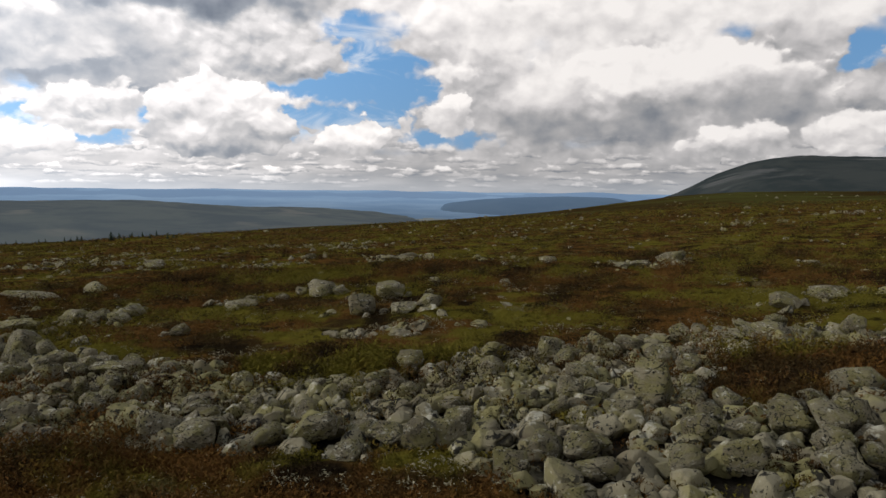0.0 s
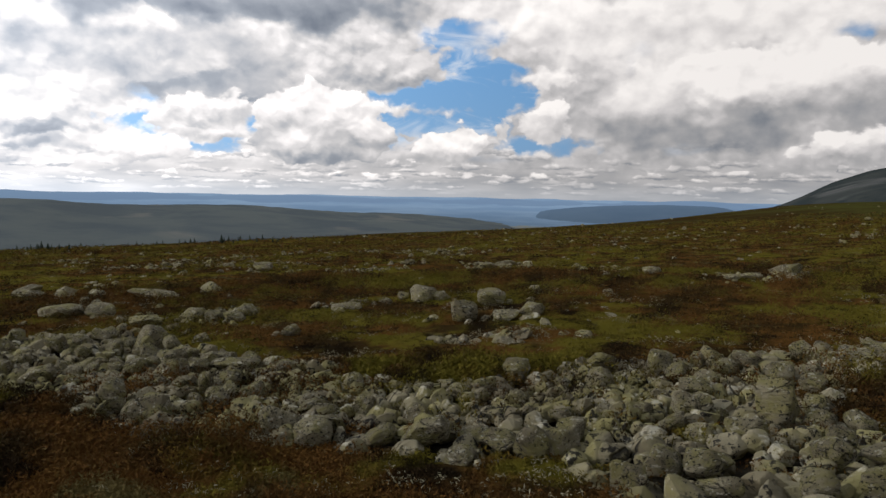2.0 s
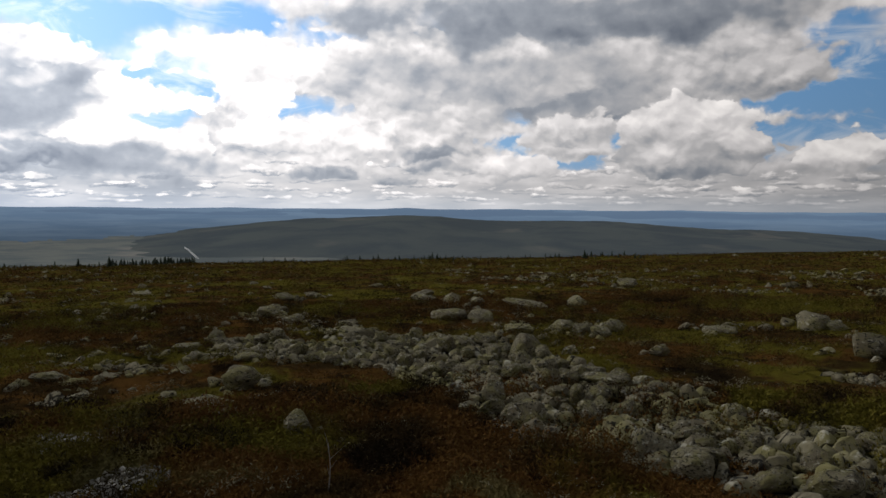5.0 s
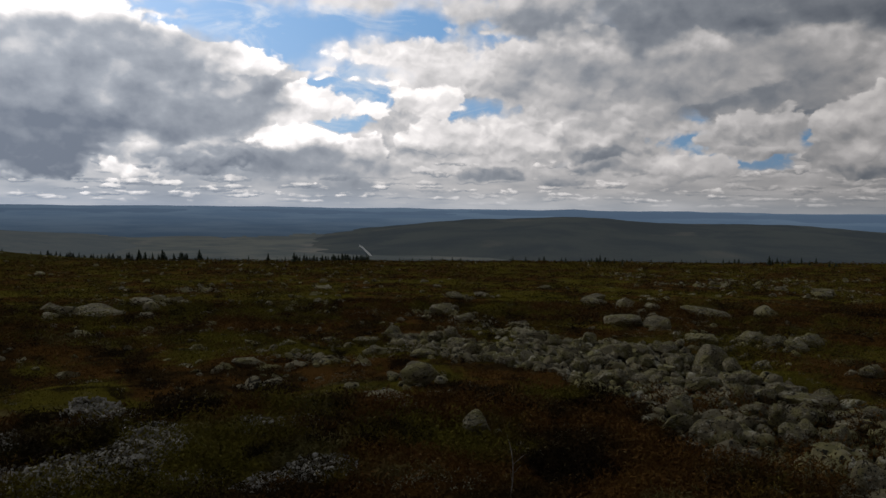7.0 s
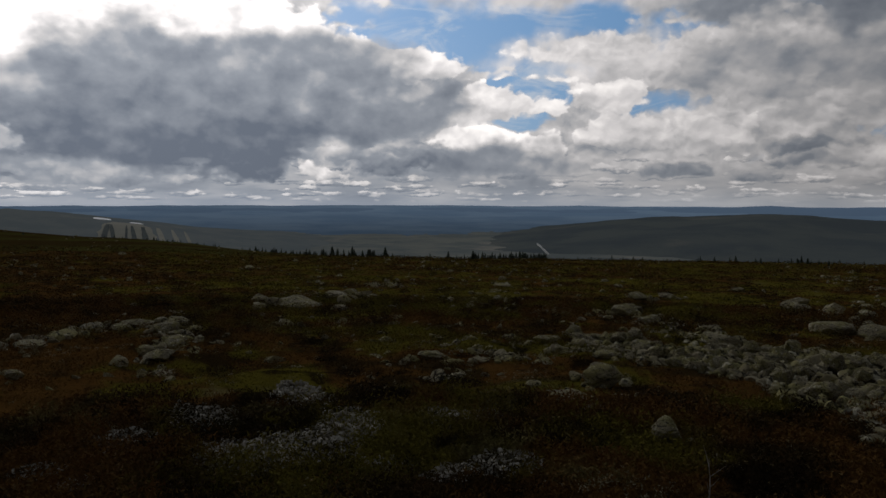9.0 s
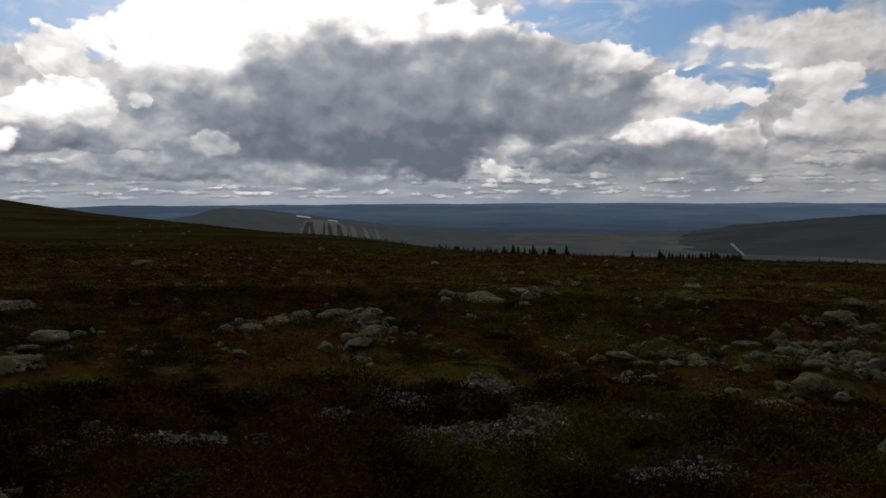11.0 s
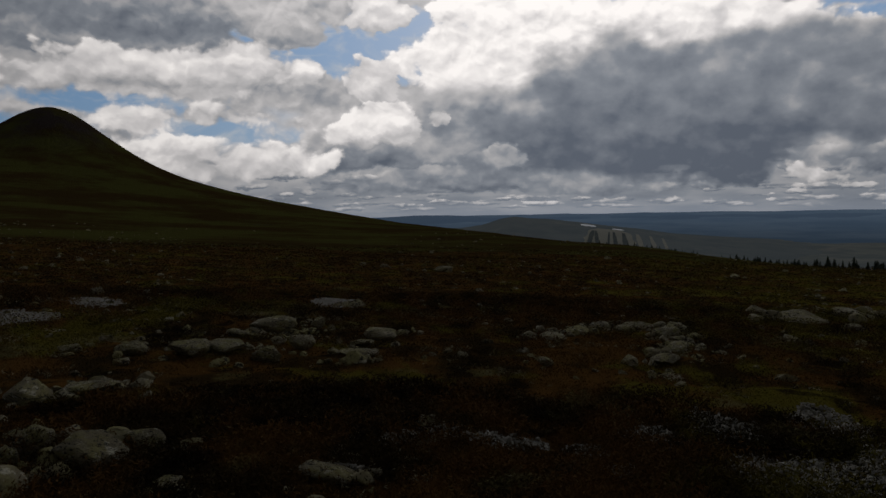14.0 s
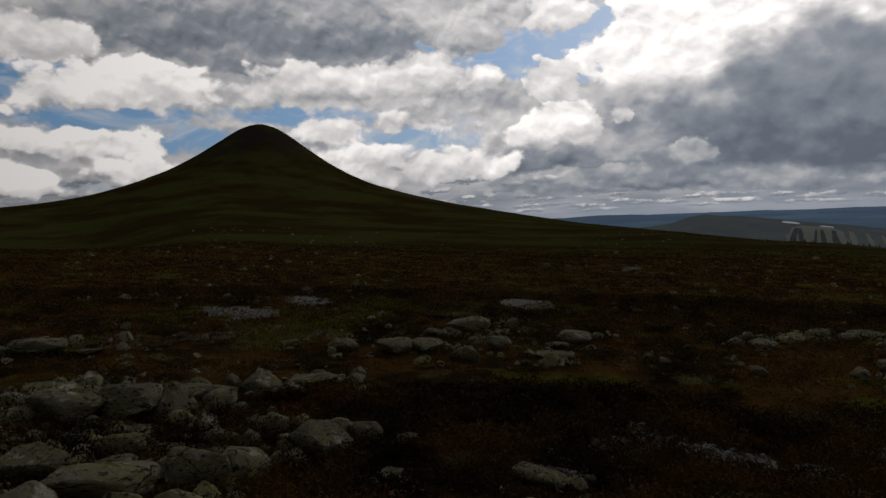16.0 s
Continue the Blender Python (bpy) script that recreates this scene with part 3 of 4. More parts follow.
# ---- mesh helpers ----
def mesh_of(name, verts, faces, mats, slots=None, smooth=True):
    me = bpy.data.meshes.new(name)
    verts, faces = np.asarray(verts, np.float32), np.asarray(faces, np.int32)
    me.vertices.add(len(verts))
    me.vertices.foreach_set("co", verts.ravel())
    k = faces.shape[1]
    me.loops.add(faces.size)
    me.loops.foreach_set("vertex_index", faces.ravel())
    me.polygons.add(len(faces))
    me.polygons.foreach_set("loop_start", np.arange(len(faces), dtype=np.int32) * k)
    me.polygons.foreach_set("use_smooth", np.full(len(faces), smooth))
    for m in mats:
        me.materials.append(m)
    if slots is not None:
        me.polygons.foreach_set("material_index", np.asarray(slots, np.int32))
    me.update(calc_edges=True)
    return me


def part(name, me, parent, label=""):
    ob = new(name, me)
    ob.parent = parent
    return tagged(ob, label)


def inside(x, y, outline):
    """Which points lie in a polygon."""
    x, y = np.asarray(x, float), np.asarray(y, float)
    hit = np.zeros(x.shape, bool)
    for (ax, ay), (bx, by) in zip(outline, outline[1:] + outline[:1]):
        cross = ((ay > y) != (by > y)) & (x < (bx - ax) * (y - ay) / ((by - ay) or 1e-9) + ax)
        hit ^= cross
    return hit


# ---- where stones, grit and lichen lie ----
STONE_FIELD = [(-11.3, 7.5), (-9.2, 8.3), (-8.0, 9.2), (-6.7, 10.2), (-4.6, 8.6), (-3.3, 8.1), (-1.9, 7.0), (-1.0, 6.75), (-0.2, 7.2), (0.45, 7.9),
               (1.45, 8.0), (2.2, 8.3), (3.5, 8.2), (4.6, 8.7), (5.4, 7.6), (5.2, 5.4), (4.4, 3.4), (3.0, 2.3), (1.6, 2.6), (0.6, 3.6), (0.3, 3.85),
               (0.0, 4.45), (-0.66, 4.4), (-1.06, 4.55), (-1.9, 4.75), (-3.2, 4.85), (-4.7, 5.9), (-6.5, 6.85), (-8.0, 6.5), (-9.8, 6.8)]
SOUTH_FIELD = [(-4.2, -7.5), (-5.1, -8.1), (-5.3, -7.5), (-5.3, -6.8), (-5.7, -5.9), (-5.1, -5.1), (-5.3, -4.8), (-5.5, -4.3), (-4.5, -3.6), (-4.0, -3.8), (-3.8, -3.9), (-3.1, -3.6), (-2.5, -4.4), (-3.3, -6.0)]
GRIT_PATCHES = [(-7.82, 1.70, 0.32, 0.70), (-6.38, 1.84, 0.24, 0.78), (-6.04, 1.51, 0.28, 0.35), (-5.89, 1.15, 0.66, 0.37), (-7.23, 0.67, 0.32, 0.53),
                (-5.62, 0.84, 0.41, 0.29), (-6.58, 2.76, 0.20, 0.35), (-6.57, 3.36, 0.16, 0.51), (-4.92, 2.50, 0.30, 0.27), (-4.92, 2.13, 0.20, 0.22),
                (-5.31, 1.74, 0.30, 0.11), (-6.59, 0.03, 0.25, 0.34), (-7.35, 0.65, 0.24, 0.64), (-5.91, -0.55, 0.16, 0.18), (-5.84, -1.12, 0.32, 0.16),
                (-6.44, 2.83, 0.18, 0.32), (-5.87, -1.63, 0.22, 0.19), (-5.45, -0.33, 0.11, 0.13), (-4.86, -2.09, 0.23, 0.19), (-5.86, -1.21, 0.26, 0.14),
                (-5.72, -1.95, 0.16, 0.18), (-11.02, -10.73, 0.69, 1.35), (-14.09, -11.52, 0.52, 1.21), (-17.48, -7.13, 0.55, 1.41)]
BANDS_NORTH = [(-16.21, 30.85, 3.69, 3.84), (-11.44, 28.99, 1.78, 3.08), (-12.82, 42.08, 5.37, 3.48), (-7.37, 42.30, 4.19, 2.62), (-2.01, 26.22, 1.29, 1.90),
               (2.11, 22.26, 0.55, 0.77), (4.97, 17.63, 1.04, 1.13), (6.44, 19.02, 0.59, 1.50), (20.00, 62.49, 11.71, 12.44), (19.82, 45.69, 3.23, 4.47),
               (29.58, 51.13, 2.87, 2.42), (7.88, 58.76, 7.22, 9.05), (-0.49, 9.45, 0.31, 0.29), (-6.33, 12.57, 1.04, 0.69), (-1.23, 9.24, 0.26, 0.27),
               (6.34, 11.29, 0.53, 0.32), (-4.09, 34.84, 1.71, 2.12)]
BANDS_WEST = [(-11.37, 28.44, 3.73, 4.02), (-18.69, 34.22, 2.53, 4.73), (-28.10, 39.01, 2.34, 6.02), (-6.07, 40.90, 2.69, 3.09), (-5.98, 23.91, 1.20, 0.81),
               (-6.40, 12.59, 0.81, 0.84), (-12.10, 10.41, 1.04, 1.68), (-9.08, 9.11, 0.63, 0.75), (-4.06, 13.94, 0.47, 0.59), (-8.81, 6.59, 0.54, 0.57),
               (-9.68, 13.18, 0.80, 1.13), (-22.63, 6.08, 2.06, 1.79), (-27.38, 9.79, 1.05, 1.57), (-18.15, 9.77, 0.99, 0.96), (-18.06, 30.43, 2.57, 3.10),
               (-17.78, 37.36, 2.34, 2.87)]
BANDS_SOUTH = [(-11.61, 9.85, 0.61, 1.72), (-9.74, 9.17, 0.64, 0.98), (-9.44, 6.60, 0.55, 0.66), (-12.55, 0.85, 0.40, 1.05), (-9.35, 5.09, 0.42, 0.46),
               (-22.04, 6.00, 1.46, 1.53), (-15.18, 0.30, 0.96, 1.30), (-11.54, 0.54, 0.36, 0.69), (-27.41, 9.79, 0.94, 1.65), (-16.65, -6.45, 0.57, 0.47),
               (-11.01, -5.48, 0.86, 1.07), (-9.01, -5.56, 0.65, 0.35), (-8.82, -3.44, 0.29, 0.13), (-55.31, -8.97, 13.52, 16.54), (-11.21, -5.36, 0.58, 0.79),
               (-6.46, -5.35, 0.38, 0.23), (-83.95, -56.37, 32.57, 43.27), (-11.76, -13.67, 2.81, 1.20)]
LICHEN_PATCHES = [(-2.0, 4.05, 0.35, 0.2), (-0.43, 3.95, 0.45, 0.22), (-1.2, 4.0, 0.3, 0.2), (-0.5, 9.4, 0.8, 0.5), (-2.5, 8.2, 0.7, 0.35), (2.8, 6.2, 0.6, 0.5),
                  (0.1, 4.1, 0.3, 0.2), (-0.2, 3.3, 0.5, 0.3), (-2.6, 3.0, 0.6, 0.35), (-4.0, 2.9, 0.5, 0.3), (-8.0, -8.6, 0.9, 0.6), (-6.6, -9.6, 1.0, 0.6)]


def patchy(x, y, patches, seed):
    """How far within the nearest of some ragged patches: above 0 inside. A patch: x, y, half width, half depth away from the middle."""
    best = np.full(np.shape(x), -9.0)
    for px, py, a, b2 in patches:
        far = math.hypot(px, py)
        ux, uy = px / far, py / far
        best = np.maximum(best, 1 - np.hypot(((x - px) * uy - (y - py) * ux) / a, ((x - px) * ux + (y - py) * uy) / b2))
    return best + 0.9 * (fbm(np.asarray(x) / 0.30, np.asarray(y) / 0.35, 3, seed) - 0.5)


def field_thin(x, y):
    """Heath that grows over the stone field."""
    grown = np.exp(-(((x - 3.6) / 1.0) ** 2 + ((y - 6.4) / 0.75) ** 2)) + 0.8 * np.exp(-(((x - 2.5) / 0.5) ** 2 + ((y - 5.6) / 0.5) ** 2))
    return grown + 0.5 * (fbm(np.asarray(x) / 0.8, np.asarray(y) / 0.8, 2, 77) - 0.5)


# ---- ground ----
def build_ground():
    az = np.radians(np.concatenate([np.arange(-40, 156, 0.3), np.arange(156, 320, 1.6)]))
    rs = [0.45]
    while rs[-1] < 4880:
        rs.append(rs[-1] * (1.012 if 2.2 < rs[-1] < 14 else 1.022 if rs[-1] < 120 else 1.02))
    rs = np.array(rs)
    R, A = np.meshgrid(rs, az, indexing="ij")
    X, Y = -R * np.sin(A), R * np.cos(A)
    Z = height(X, Y) - 0.10 * (inside(X, Y, STONE_FIELD) & (field_thin(X, Y) < 0.4))
    Z = Z + np.where(R > 1300, (fbm(X / 260, Y / 260, 4, 33) - 0.5) * 14, 0) + 14 * np.exp(-((R - 4700) / 90) ** 2) * (fbm(np.degrees(A) / 5, A * 0, 4, 8) - 0.2)
    nr, na = R.shape
    i = np.arange(nr - 1)[:, None] * na
    j = np.arange(na)[None, :]
    k = (j + 1) % na
    quads = np.stack([i + j, i + k, i + na + k, i + na + j], -1).reshape(-1, 4)[:, ::-1]
    mid = lambda q: (q[:-1] + q[1:]) / 2
    cx, cy, cr = mid(X).ravel(), mid(Y).ravel(), mid(R).ravel()
    ca = bearing(cx, cy)
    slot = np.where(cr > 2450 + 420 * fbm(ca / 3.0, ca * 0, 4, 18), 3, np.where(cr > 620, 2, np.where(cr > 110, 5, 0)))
    near = cr < 26
    slot[near & inside(cx, cy, STONE_FIELD) & (field_thin(cx, cy) < 0.4)] = 1
    slot[near & inside(cx, cy, SOUTH_FIELD)] = 1
    slot[near & (patchy(cx, cy, GRIT_PATCHES, 40) > -0.08)] = 4
    away = np.hypot(cx - CONE_AT[0], cy - CONE_AT[1])
    fell = (away < 520) & (cr > 330)
    slot[(away < 700) & (cr > 330)] = 5
    verts = np.stack([X, Y, Z], -1).reshape(-1, 3)
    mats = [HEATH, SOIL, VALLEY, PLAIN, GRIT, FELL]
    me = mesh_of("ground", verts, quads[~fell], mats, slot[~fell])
    tagged(new("ground", me), "rolling moor of brown heather and green bilberry falling to a wooded valley", "ground", kind="structure")
    used = np.unique(quads[fell])
    back = np.zeros(len(verts), np.int64)
    back[used] = np.arange(len(used))
    me = mesh_of("mountain", verts[used], back[quads[fell]], [FELL])
    tagged(new("mountain", me), "dark conical fell with a flat stony top rising from the moor", "mountain")
    # the spot underfoot
    ring = [(verts[q][0], verts[q][1], verts[q][2]) for q in range(0, na)]
    bm = bmesh.new()
    bm.faces.new([bm.verts.new(v) for v in ring])
    me = bpy.data.meshes.new("ground_underfoot")
    bm.to_mesh(me)
    me.materials.append(HEATH)
    tagged(new("ground_underfoot", me), "trodden heath underfoot", "ground", kind="structure")


build_ground()


# ---- hills beyond the valley ----
def bumps(a, rows, wide, base):
    if not wide:
        grid = np.linspace(-180, 180, 2881)
        line = np.interp(grid, [c for c, _ in rows][::-1], [h for _, h in rows][::-1], left=base, right=base)
        return np.interp(a, grid, np.convolve(line, np.hanning(9) / np.hanning(9).sum(), "same"))
    return base + sum(h * np.exp(-(((a - c) / wide) ** 2)) for c, h in rows)


def ridge_height(a, s, el, r0, r1, rough, seed):
    """A hillside: s 0 at its foot, 1 on its crest, 1.6 behind it."""
    r = r0 + (r1 - r0) * s
    top, foot = 1.6 + r1 * np.tan(np.radians(el)), valley(r0) - 12
    k = np.where(s < 1, np.sin(np.clip(s, 0, 1) * math.pi / 2) ** 1.15, 1 - 0.9 * (np.maximum(s, 1) - 1) ** 2)
    x, y = -r * np.sin(np.radians(a)), r * np.cos(np.radians(a))
    return x, y, foot + (top - foot) * k + rough * (fbm(x / 160, y / 160, 5, seed) - 0.5) * np.minimum(1, 2 * s)


def ridge(name, label, a0, a1, rows, wide, base, r0, r1, mat, rough=14, seed=3):
    a, s = np.meshgrid(np.linspace(a0, a1, 260), np.concatenate([np.linspace(0, 1, 34), np.linspace(1.03, 1.6, 12)]), indexing="ij")
    ends = 2.4 * (1 - step(np.minimum(abs(a - a0), abs(a - a1)), 0, 9))
    x, y, z = ridge_height(a, s, bumps(a, rows, wide, base) - ends, r0, r1, rough, seed)
    na, ns = a.shape
    i, j = np.arange(na - 1)[:, None] * ns, np.arange(ns - 1)[None, :]
    quads = np.stack([i + j, i + j + 1, i + ns + j + 1, i + ns + j], -1).reshape(-1, 4)
    if a1 < a0:
        quads = quads[:, ::-1]
    ob = new(name, mesh_of(name, np.stack([x, y, z], -1).reshape(-1, 3), quads, [mat]))
    return tagged(ob, label, "hill" if name != "mountain" else "mountain")


HILL_ROWS = ((2, 0.46), (11, 0.98), (20, 1.12), (28, 1.52), (39, 2.03), (49, 1.57), (58, 0.49))
SKI_ROWS = ((112, -3.4), (103.1, -1.69), (101.1, -1.64), (99.5, -1.41), (98.2, -0.94), (96.9, -0.69), (95.7, -0.88), (94.0, -1.03), (91.7, -1.28), (90.1, -1.52), (87.3, -1.87), (84.4, -2.36), (81.5, -2.66), (76.6, -3.1), (71.6, -3.65))
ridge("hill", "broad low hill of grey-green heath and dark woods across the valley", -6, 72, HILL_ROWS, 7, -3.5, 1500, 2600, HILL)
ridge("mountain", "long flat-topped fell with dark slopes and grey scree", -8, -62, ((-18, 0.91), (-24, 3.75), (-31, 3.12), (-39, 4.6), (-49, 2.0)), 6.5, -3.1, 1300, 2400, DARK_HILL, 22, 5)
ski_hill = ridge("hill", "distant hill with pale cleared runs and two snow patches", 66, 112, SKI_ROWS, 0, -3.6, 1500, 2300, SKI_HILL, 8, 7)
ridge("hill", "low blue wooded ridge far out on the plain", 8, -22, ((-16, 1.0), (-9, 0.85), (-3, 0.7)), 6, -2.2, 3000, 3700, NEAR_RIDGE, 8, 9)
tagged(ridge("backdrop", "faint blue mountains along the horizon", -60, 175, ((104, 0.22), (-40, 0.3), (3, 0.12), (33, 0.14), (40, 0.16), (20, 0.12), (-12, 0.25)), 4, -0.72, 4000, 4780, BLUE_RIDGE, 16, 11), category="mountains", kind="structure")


def strip(name, owner, rows, wide, base, r0, r1, rough, seed, centre, lean, half, s0, s1, mat, label):
    """A ribbon laid on a hillside."""
    s = np.linspace(s0, s1, 14)
    f = (s - s0) / (s1 - s0)
    mid = centre + lean * f
    ragged = half * (0.75 + 0.5 * fbm(f * 5, f * 0 + centre, 3, 15)) * np.sin(np.clip(f, 0.06, 0.94) * math.pi) ** 0.35
    vs = []
    for side in (-1, -0.33, 0.33, 1):
        a = mid + side * ragged
        x, y, z = ridge_height(a, s, bumps(a, rows, wide, base), r0, r1, rough, seed)
        k = 1 - (4.0 if "wood" in name else 2.0) / np.hypot(x, y)
        vs.append(np.stack([x * k, y * k, z + (3.0 if "wood" in name else 1.8)], -1))
    vs = np.stack(vs, 1).reshape(-1, 3)
    i, j = np.arange(13)[:, None] * 4, np.arange(3)[None, :]
    quads = np.stack([i + j, i + j + 4, i + j + 5, i + j + 1], -1).reshape(-1, 4)
    part(name, mesh_of(name, vs, quads, [mat]), owner, label)


SKI = (SKI_ROWS, 0, -3.6, 1500, 2300, 8, 7)
strip("clearing", ski_hill, *SKI, 89.3, 0.0, 2.0, 0.26, 0.76, CLEARING, "pale bare slope below the snow")
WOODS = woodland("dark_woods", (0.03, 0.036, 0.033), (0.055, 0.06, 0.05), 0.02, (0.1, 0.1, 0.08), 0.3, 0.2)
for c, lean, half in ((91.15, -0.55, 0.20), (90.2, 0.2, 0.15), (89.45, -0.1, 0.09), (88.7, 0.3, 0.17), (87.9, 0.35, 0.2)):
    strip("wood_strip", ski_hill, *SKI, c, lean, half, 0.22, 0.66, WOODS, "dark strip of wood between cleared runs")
for c, lean, half in ((86.7, 0.5, 0.22), (85.6, 0.6, 0.16), (84.7, 0.6, 0.12)):
    strip("clearing", ski_hill, *SKI, c, lean, half, 0.28, 0.70, CLEARING, "pale bare run cleared through the woods")
strip("snow_patch", ski_hill, *SKI, 90.95, 0.05, 0.62, 0.785, 0.86, SNOW, "white snow patch")
strip("snow_patch", ski_hill, *SKI, 88.65, 0.05, 0.46, 0.77, 0.82, SNOW, "white snow patch")


# ---- stones ----
def stone_mesh(seed, fine):
    """A frost-split block one unit across, with flat faces and worn edges."""
    rnd = random.Random(seed)
    bm = bmesh.new()
    blocky = rnd.uniform(0.75, 1.0)
    for _ in range(rnd.randrange(18, 27) if fine > 1 else 10):
        d = Vector((rnd.gauss(0, 1), rnd.gauss(0, 1), rnd.gauss(0, 1))).normalized()
        bm.verts.new([math.copysign(abs(q) ** blocky, q) * rnd.uniform(0.85, 1.1) for q in d])
    bmesh.ops.convex_hull(bm, input=bm.verts)
    bmesh.ops.delete(bm, geom=[v for v in bm.verts if not v.link_faces], context="VERTS")
    bmesh.ops.dissolve_limit(bm, angle_limit=radians(13), verts=bm.verts, edges=bm.edges)
    if fine > 1:
        bmesh.ops.bevel(bm, geom=list(bm.edges), offset=0.13 if fine > 2 else 0.13, segments=2 if fine > 2 else 1, profile=0.5, affect="EDGES", clamp_overlap=True)
    bmesh.ops.triangulate(bm, faces=bm.faces)
    if fine > 2:
        bmesh.ops.subdivide_edges(bm, edges=[e for e in bm.edges if e.calc_length() > 0.16], cuts=2, use_grid_fill=True)
        bmesh.ops.triangulate(bm, faces=bm.faces)
        for v in bm.verts:
            q = v.co * 1.7 + Vector((seed * 3.7, seed * 1.3, 0))
            v.co *= 1 + 0.09 * noise.noise(q) + 0.06 * noise.noise(q * 3.1)
    lo = [min(v.co[k] for v in bm.verts) for k in range(3)]
    hi = [max(v.co[k] for v in bm.verts) for k in range(3)]
    for v in bm.verts:
        v.co = Vector([(v.co[k] - (lo[k] + hi[k]) / 2) / (hi[k] - lo[k]) for k in range(3)])
        v.co.z += 0.5
    me = bpy.data.meshes.new("boulder")
    bm.to_mesh(me)
    bm.free()
    me.polygons.foreach_set("use_smooth", np.full(len(me.polygons), fine > 2))
    me.materials.append(ROCK)
    return me


STONES = [stone_mesh(k, 4 if k < 6 else 3) for k in range(16)]
SMALL = [stone_mesh(40 + k, 2) for k in range(10)]
TINY = [stone_mesh(60 + k, 1) for k in range(8)]


def arrays(me):
    v = np.zeros(len(me.vertices) * 3, np.float32)
    me.vertices.foreach_get("co", v)
    f = np.zeros(len(me.polygons) * 3, np.int32)
    me.polygons.foreach_get("vertices", f)
    return v.reshape(-1, 3), f.reshape(-1, 3)


def heap(name, label, category, rows, shapes, mat):
    """Many small stones in one mesh. rows: x, y, z, width, depth, height, turn, shape."""
    shapes = [arrays(s) for s in shapes]
    vs, fs, count = [], [], 0
    for x, y, z, w0, d0, h0, turn, k in rows:
        v, f = shapes[int(k) % len(shapes)]
        ca, sa = math.cos(turn), math.sin(turn)
        lean = 0.9 * math.sin(x * 37.0 + y * 91.0)
        p = v * (w0, d0, h0)
        p = np.stack([p[:, 0], p[:, 1] * math.cos(lean) - p[:, 2] * math.sin(lean), p[:, 1] * math.sin(lean) + p[:, 2] * math.cos(lean)], -1)
        vs.append(np.stack([p[:, 0] * ca - p[:, 1] * sa + x, p[:, 0] * sa + p[:, 1] * ca + y, p[:, 2] + z], -1))
        fs.append(f + count)
        count += len(v)
    me = mesh_of(name, np.concatenate(vs), np.concatenate(fs), [mat], smooth=False)
    return tagged(new(name, me), label, category, kind="stuff")


rnd = random.Random(11)
LAID = []   # x, y, radius of what lies already


def boulder(x, y, wide, high, label, group, sink=0.12, lift=0.0, turn=None, deep=None, tilt=9):
    me = STONES[rnd.randrange(16)]
    ob = tagged(new("boulder", me), label, "boulder", group)
    deep = deep or wide * rnd.uniform(0.75, 1.15)
    h = high * 0.98
    ob.matrix_world = pose(x, y, float(height(x, y)) - sink * h + lift, rnd.uniform(-tilt, tilt), rnd.uniform(-tilt, tilt), rnd.uniform(0, 360) if turn is None else turn) @ Matrix.Diagonal((wide, deep, h, 1))
    LAID.append((x, y, wide * 0.5))
    return ob


# x, y, width, height
STONES_NORTH = [
    (1.7, 5.4, 0.31, 0.41), (2.45, 4.29, 0.34, 0.25), (3.39, 5.6, 0.49, 0.25), (5.01, 10.06, 0.41, 0.28), (6.1, 10.85, 0.61, 0.18),
    (-1.31, 11.18, 0.46, 0.39), (-0.99, 13.05, 0.54, 0.38), (-0.21, 11.17, 0.37, 0.26), (-0.17, 15.31, 0.25, 0.19), (1.28, 13.99, 0.21, 0.16),
    (-2.53, 14.17, 0.59, 0.3), (-2.13, 14.22, 0.41, 0.21), (-0.62, 11.12, 0.46, 0.18), (5.81, 17.64, 0.68, 0.36), (4.79, 16.96, 0.65, 0.22),
    (4.3, 16.66, 0.42, 0.17), (2.95, 19.45, 0.51, 0.24), (-5.09, 26.49, 0.55, 0.22), (-3.84, 10.05, 0.31, 0.2), (-6.3, 11.83, 0.44, 0.26),
]
STONES_NORTH_FAR = [
    (-5.95, 11.78, 0.33, 0.24), (-5.55, 11.8, 0.37, 0.21), (-3.32, 6.24, 0.13, 0.27), (-3.59, 7.52, 0.59, 0.21), (-0.88, 4.78, 0.42, 0.2),
    (-1.77, 4.83, 0.35, 0.21), (-1.84, 24.05, 0.59, 0.24), (-1.23, 23.71, 0.54, 0.23), (3.79, 7.9, 0.43, 0.2), (3.24, 7.74, 0.56, 0.18),
    (2.05, 7.58, 0.39, 0.17), (2.19, 5.18, 0.21, 0.17), (8.27, 15.46, 0.43, 0.13), (2.8, 5.12, 0.17, 0.14), (-10.26, 24.74, 0.87, 0.39),
    (-2.18, 24.98, 0.51, 0.2), (-1.31, 24.6, 0.8, 0.28), (-5.6, 12.48, 0.33, 0.27), (-5.98, 11.99, 0.37, 0.22),
]
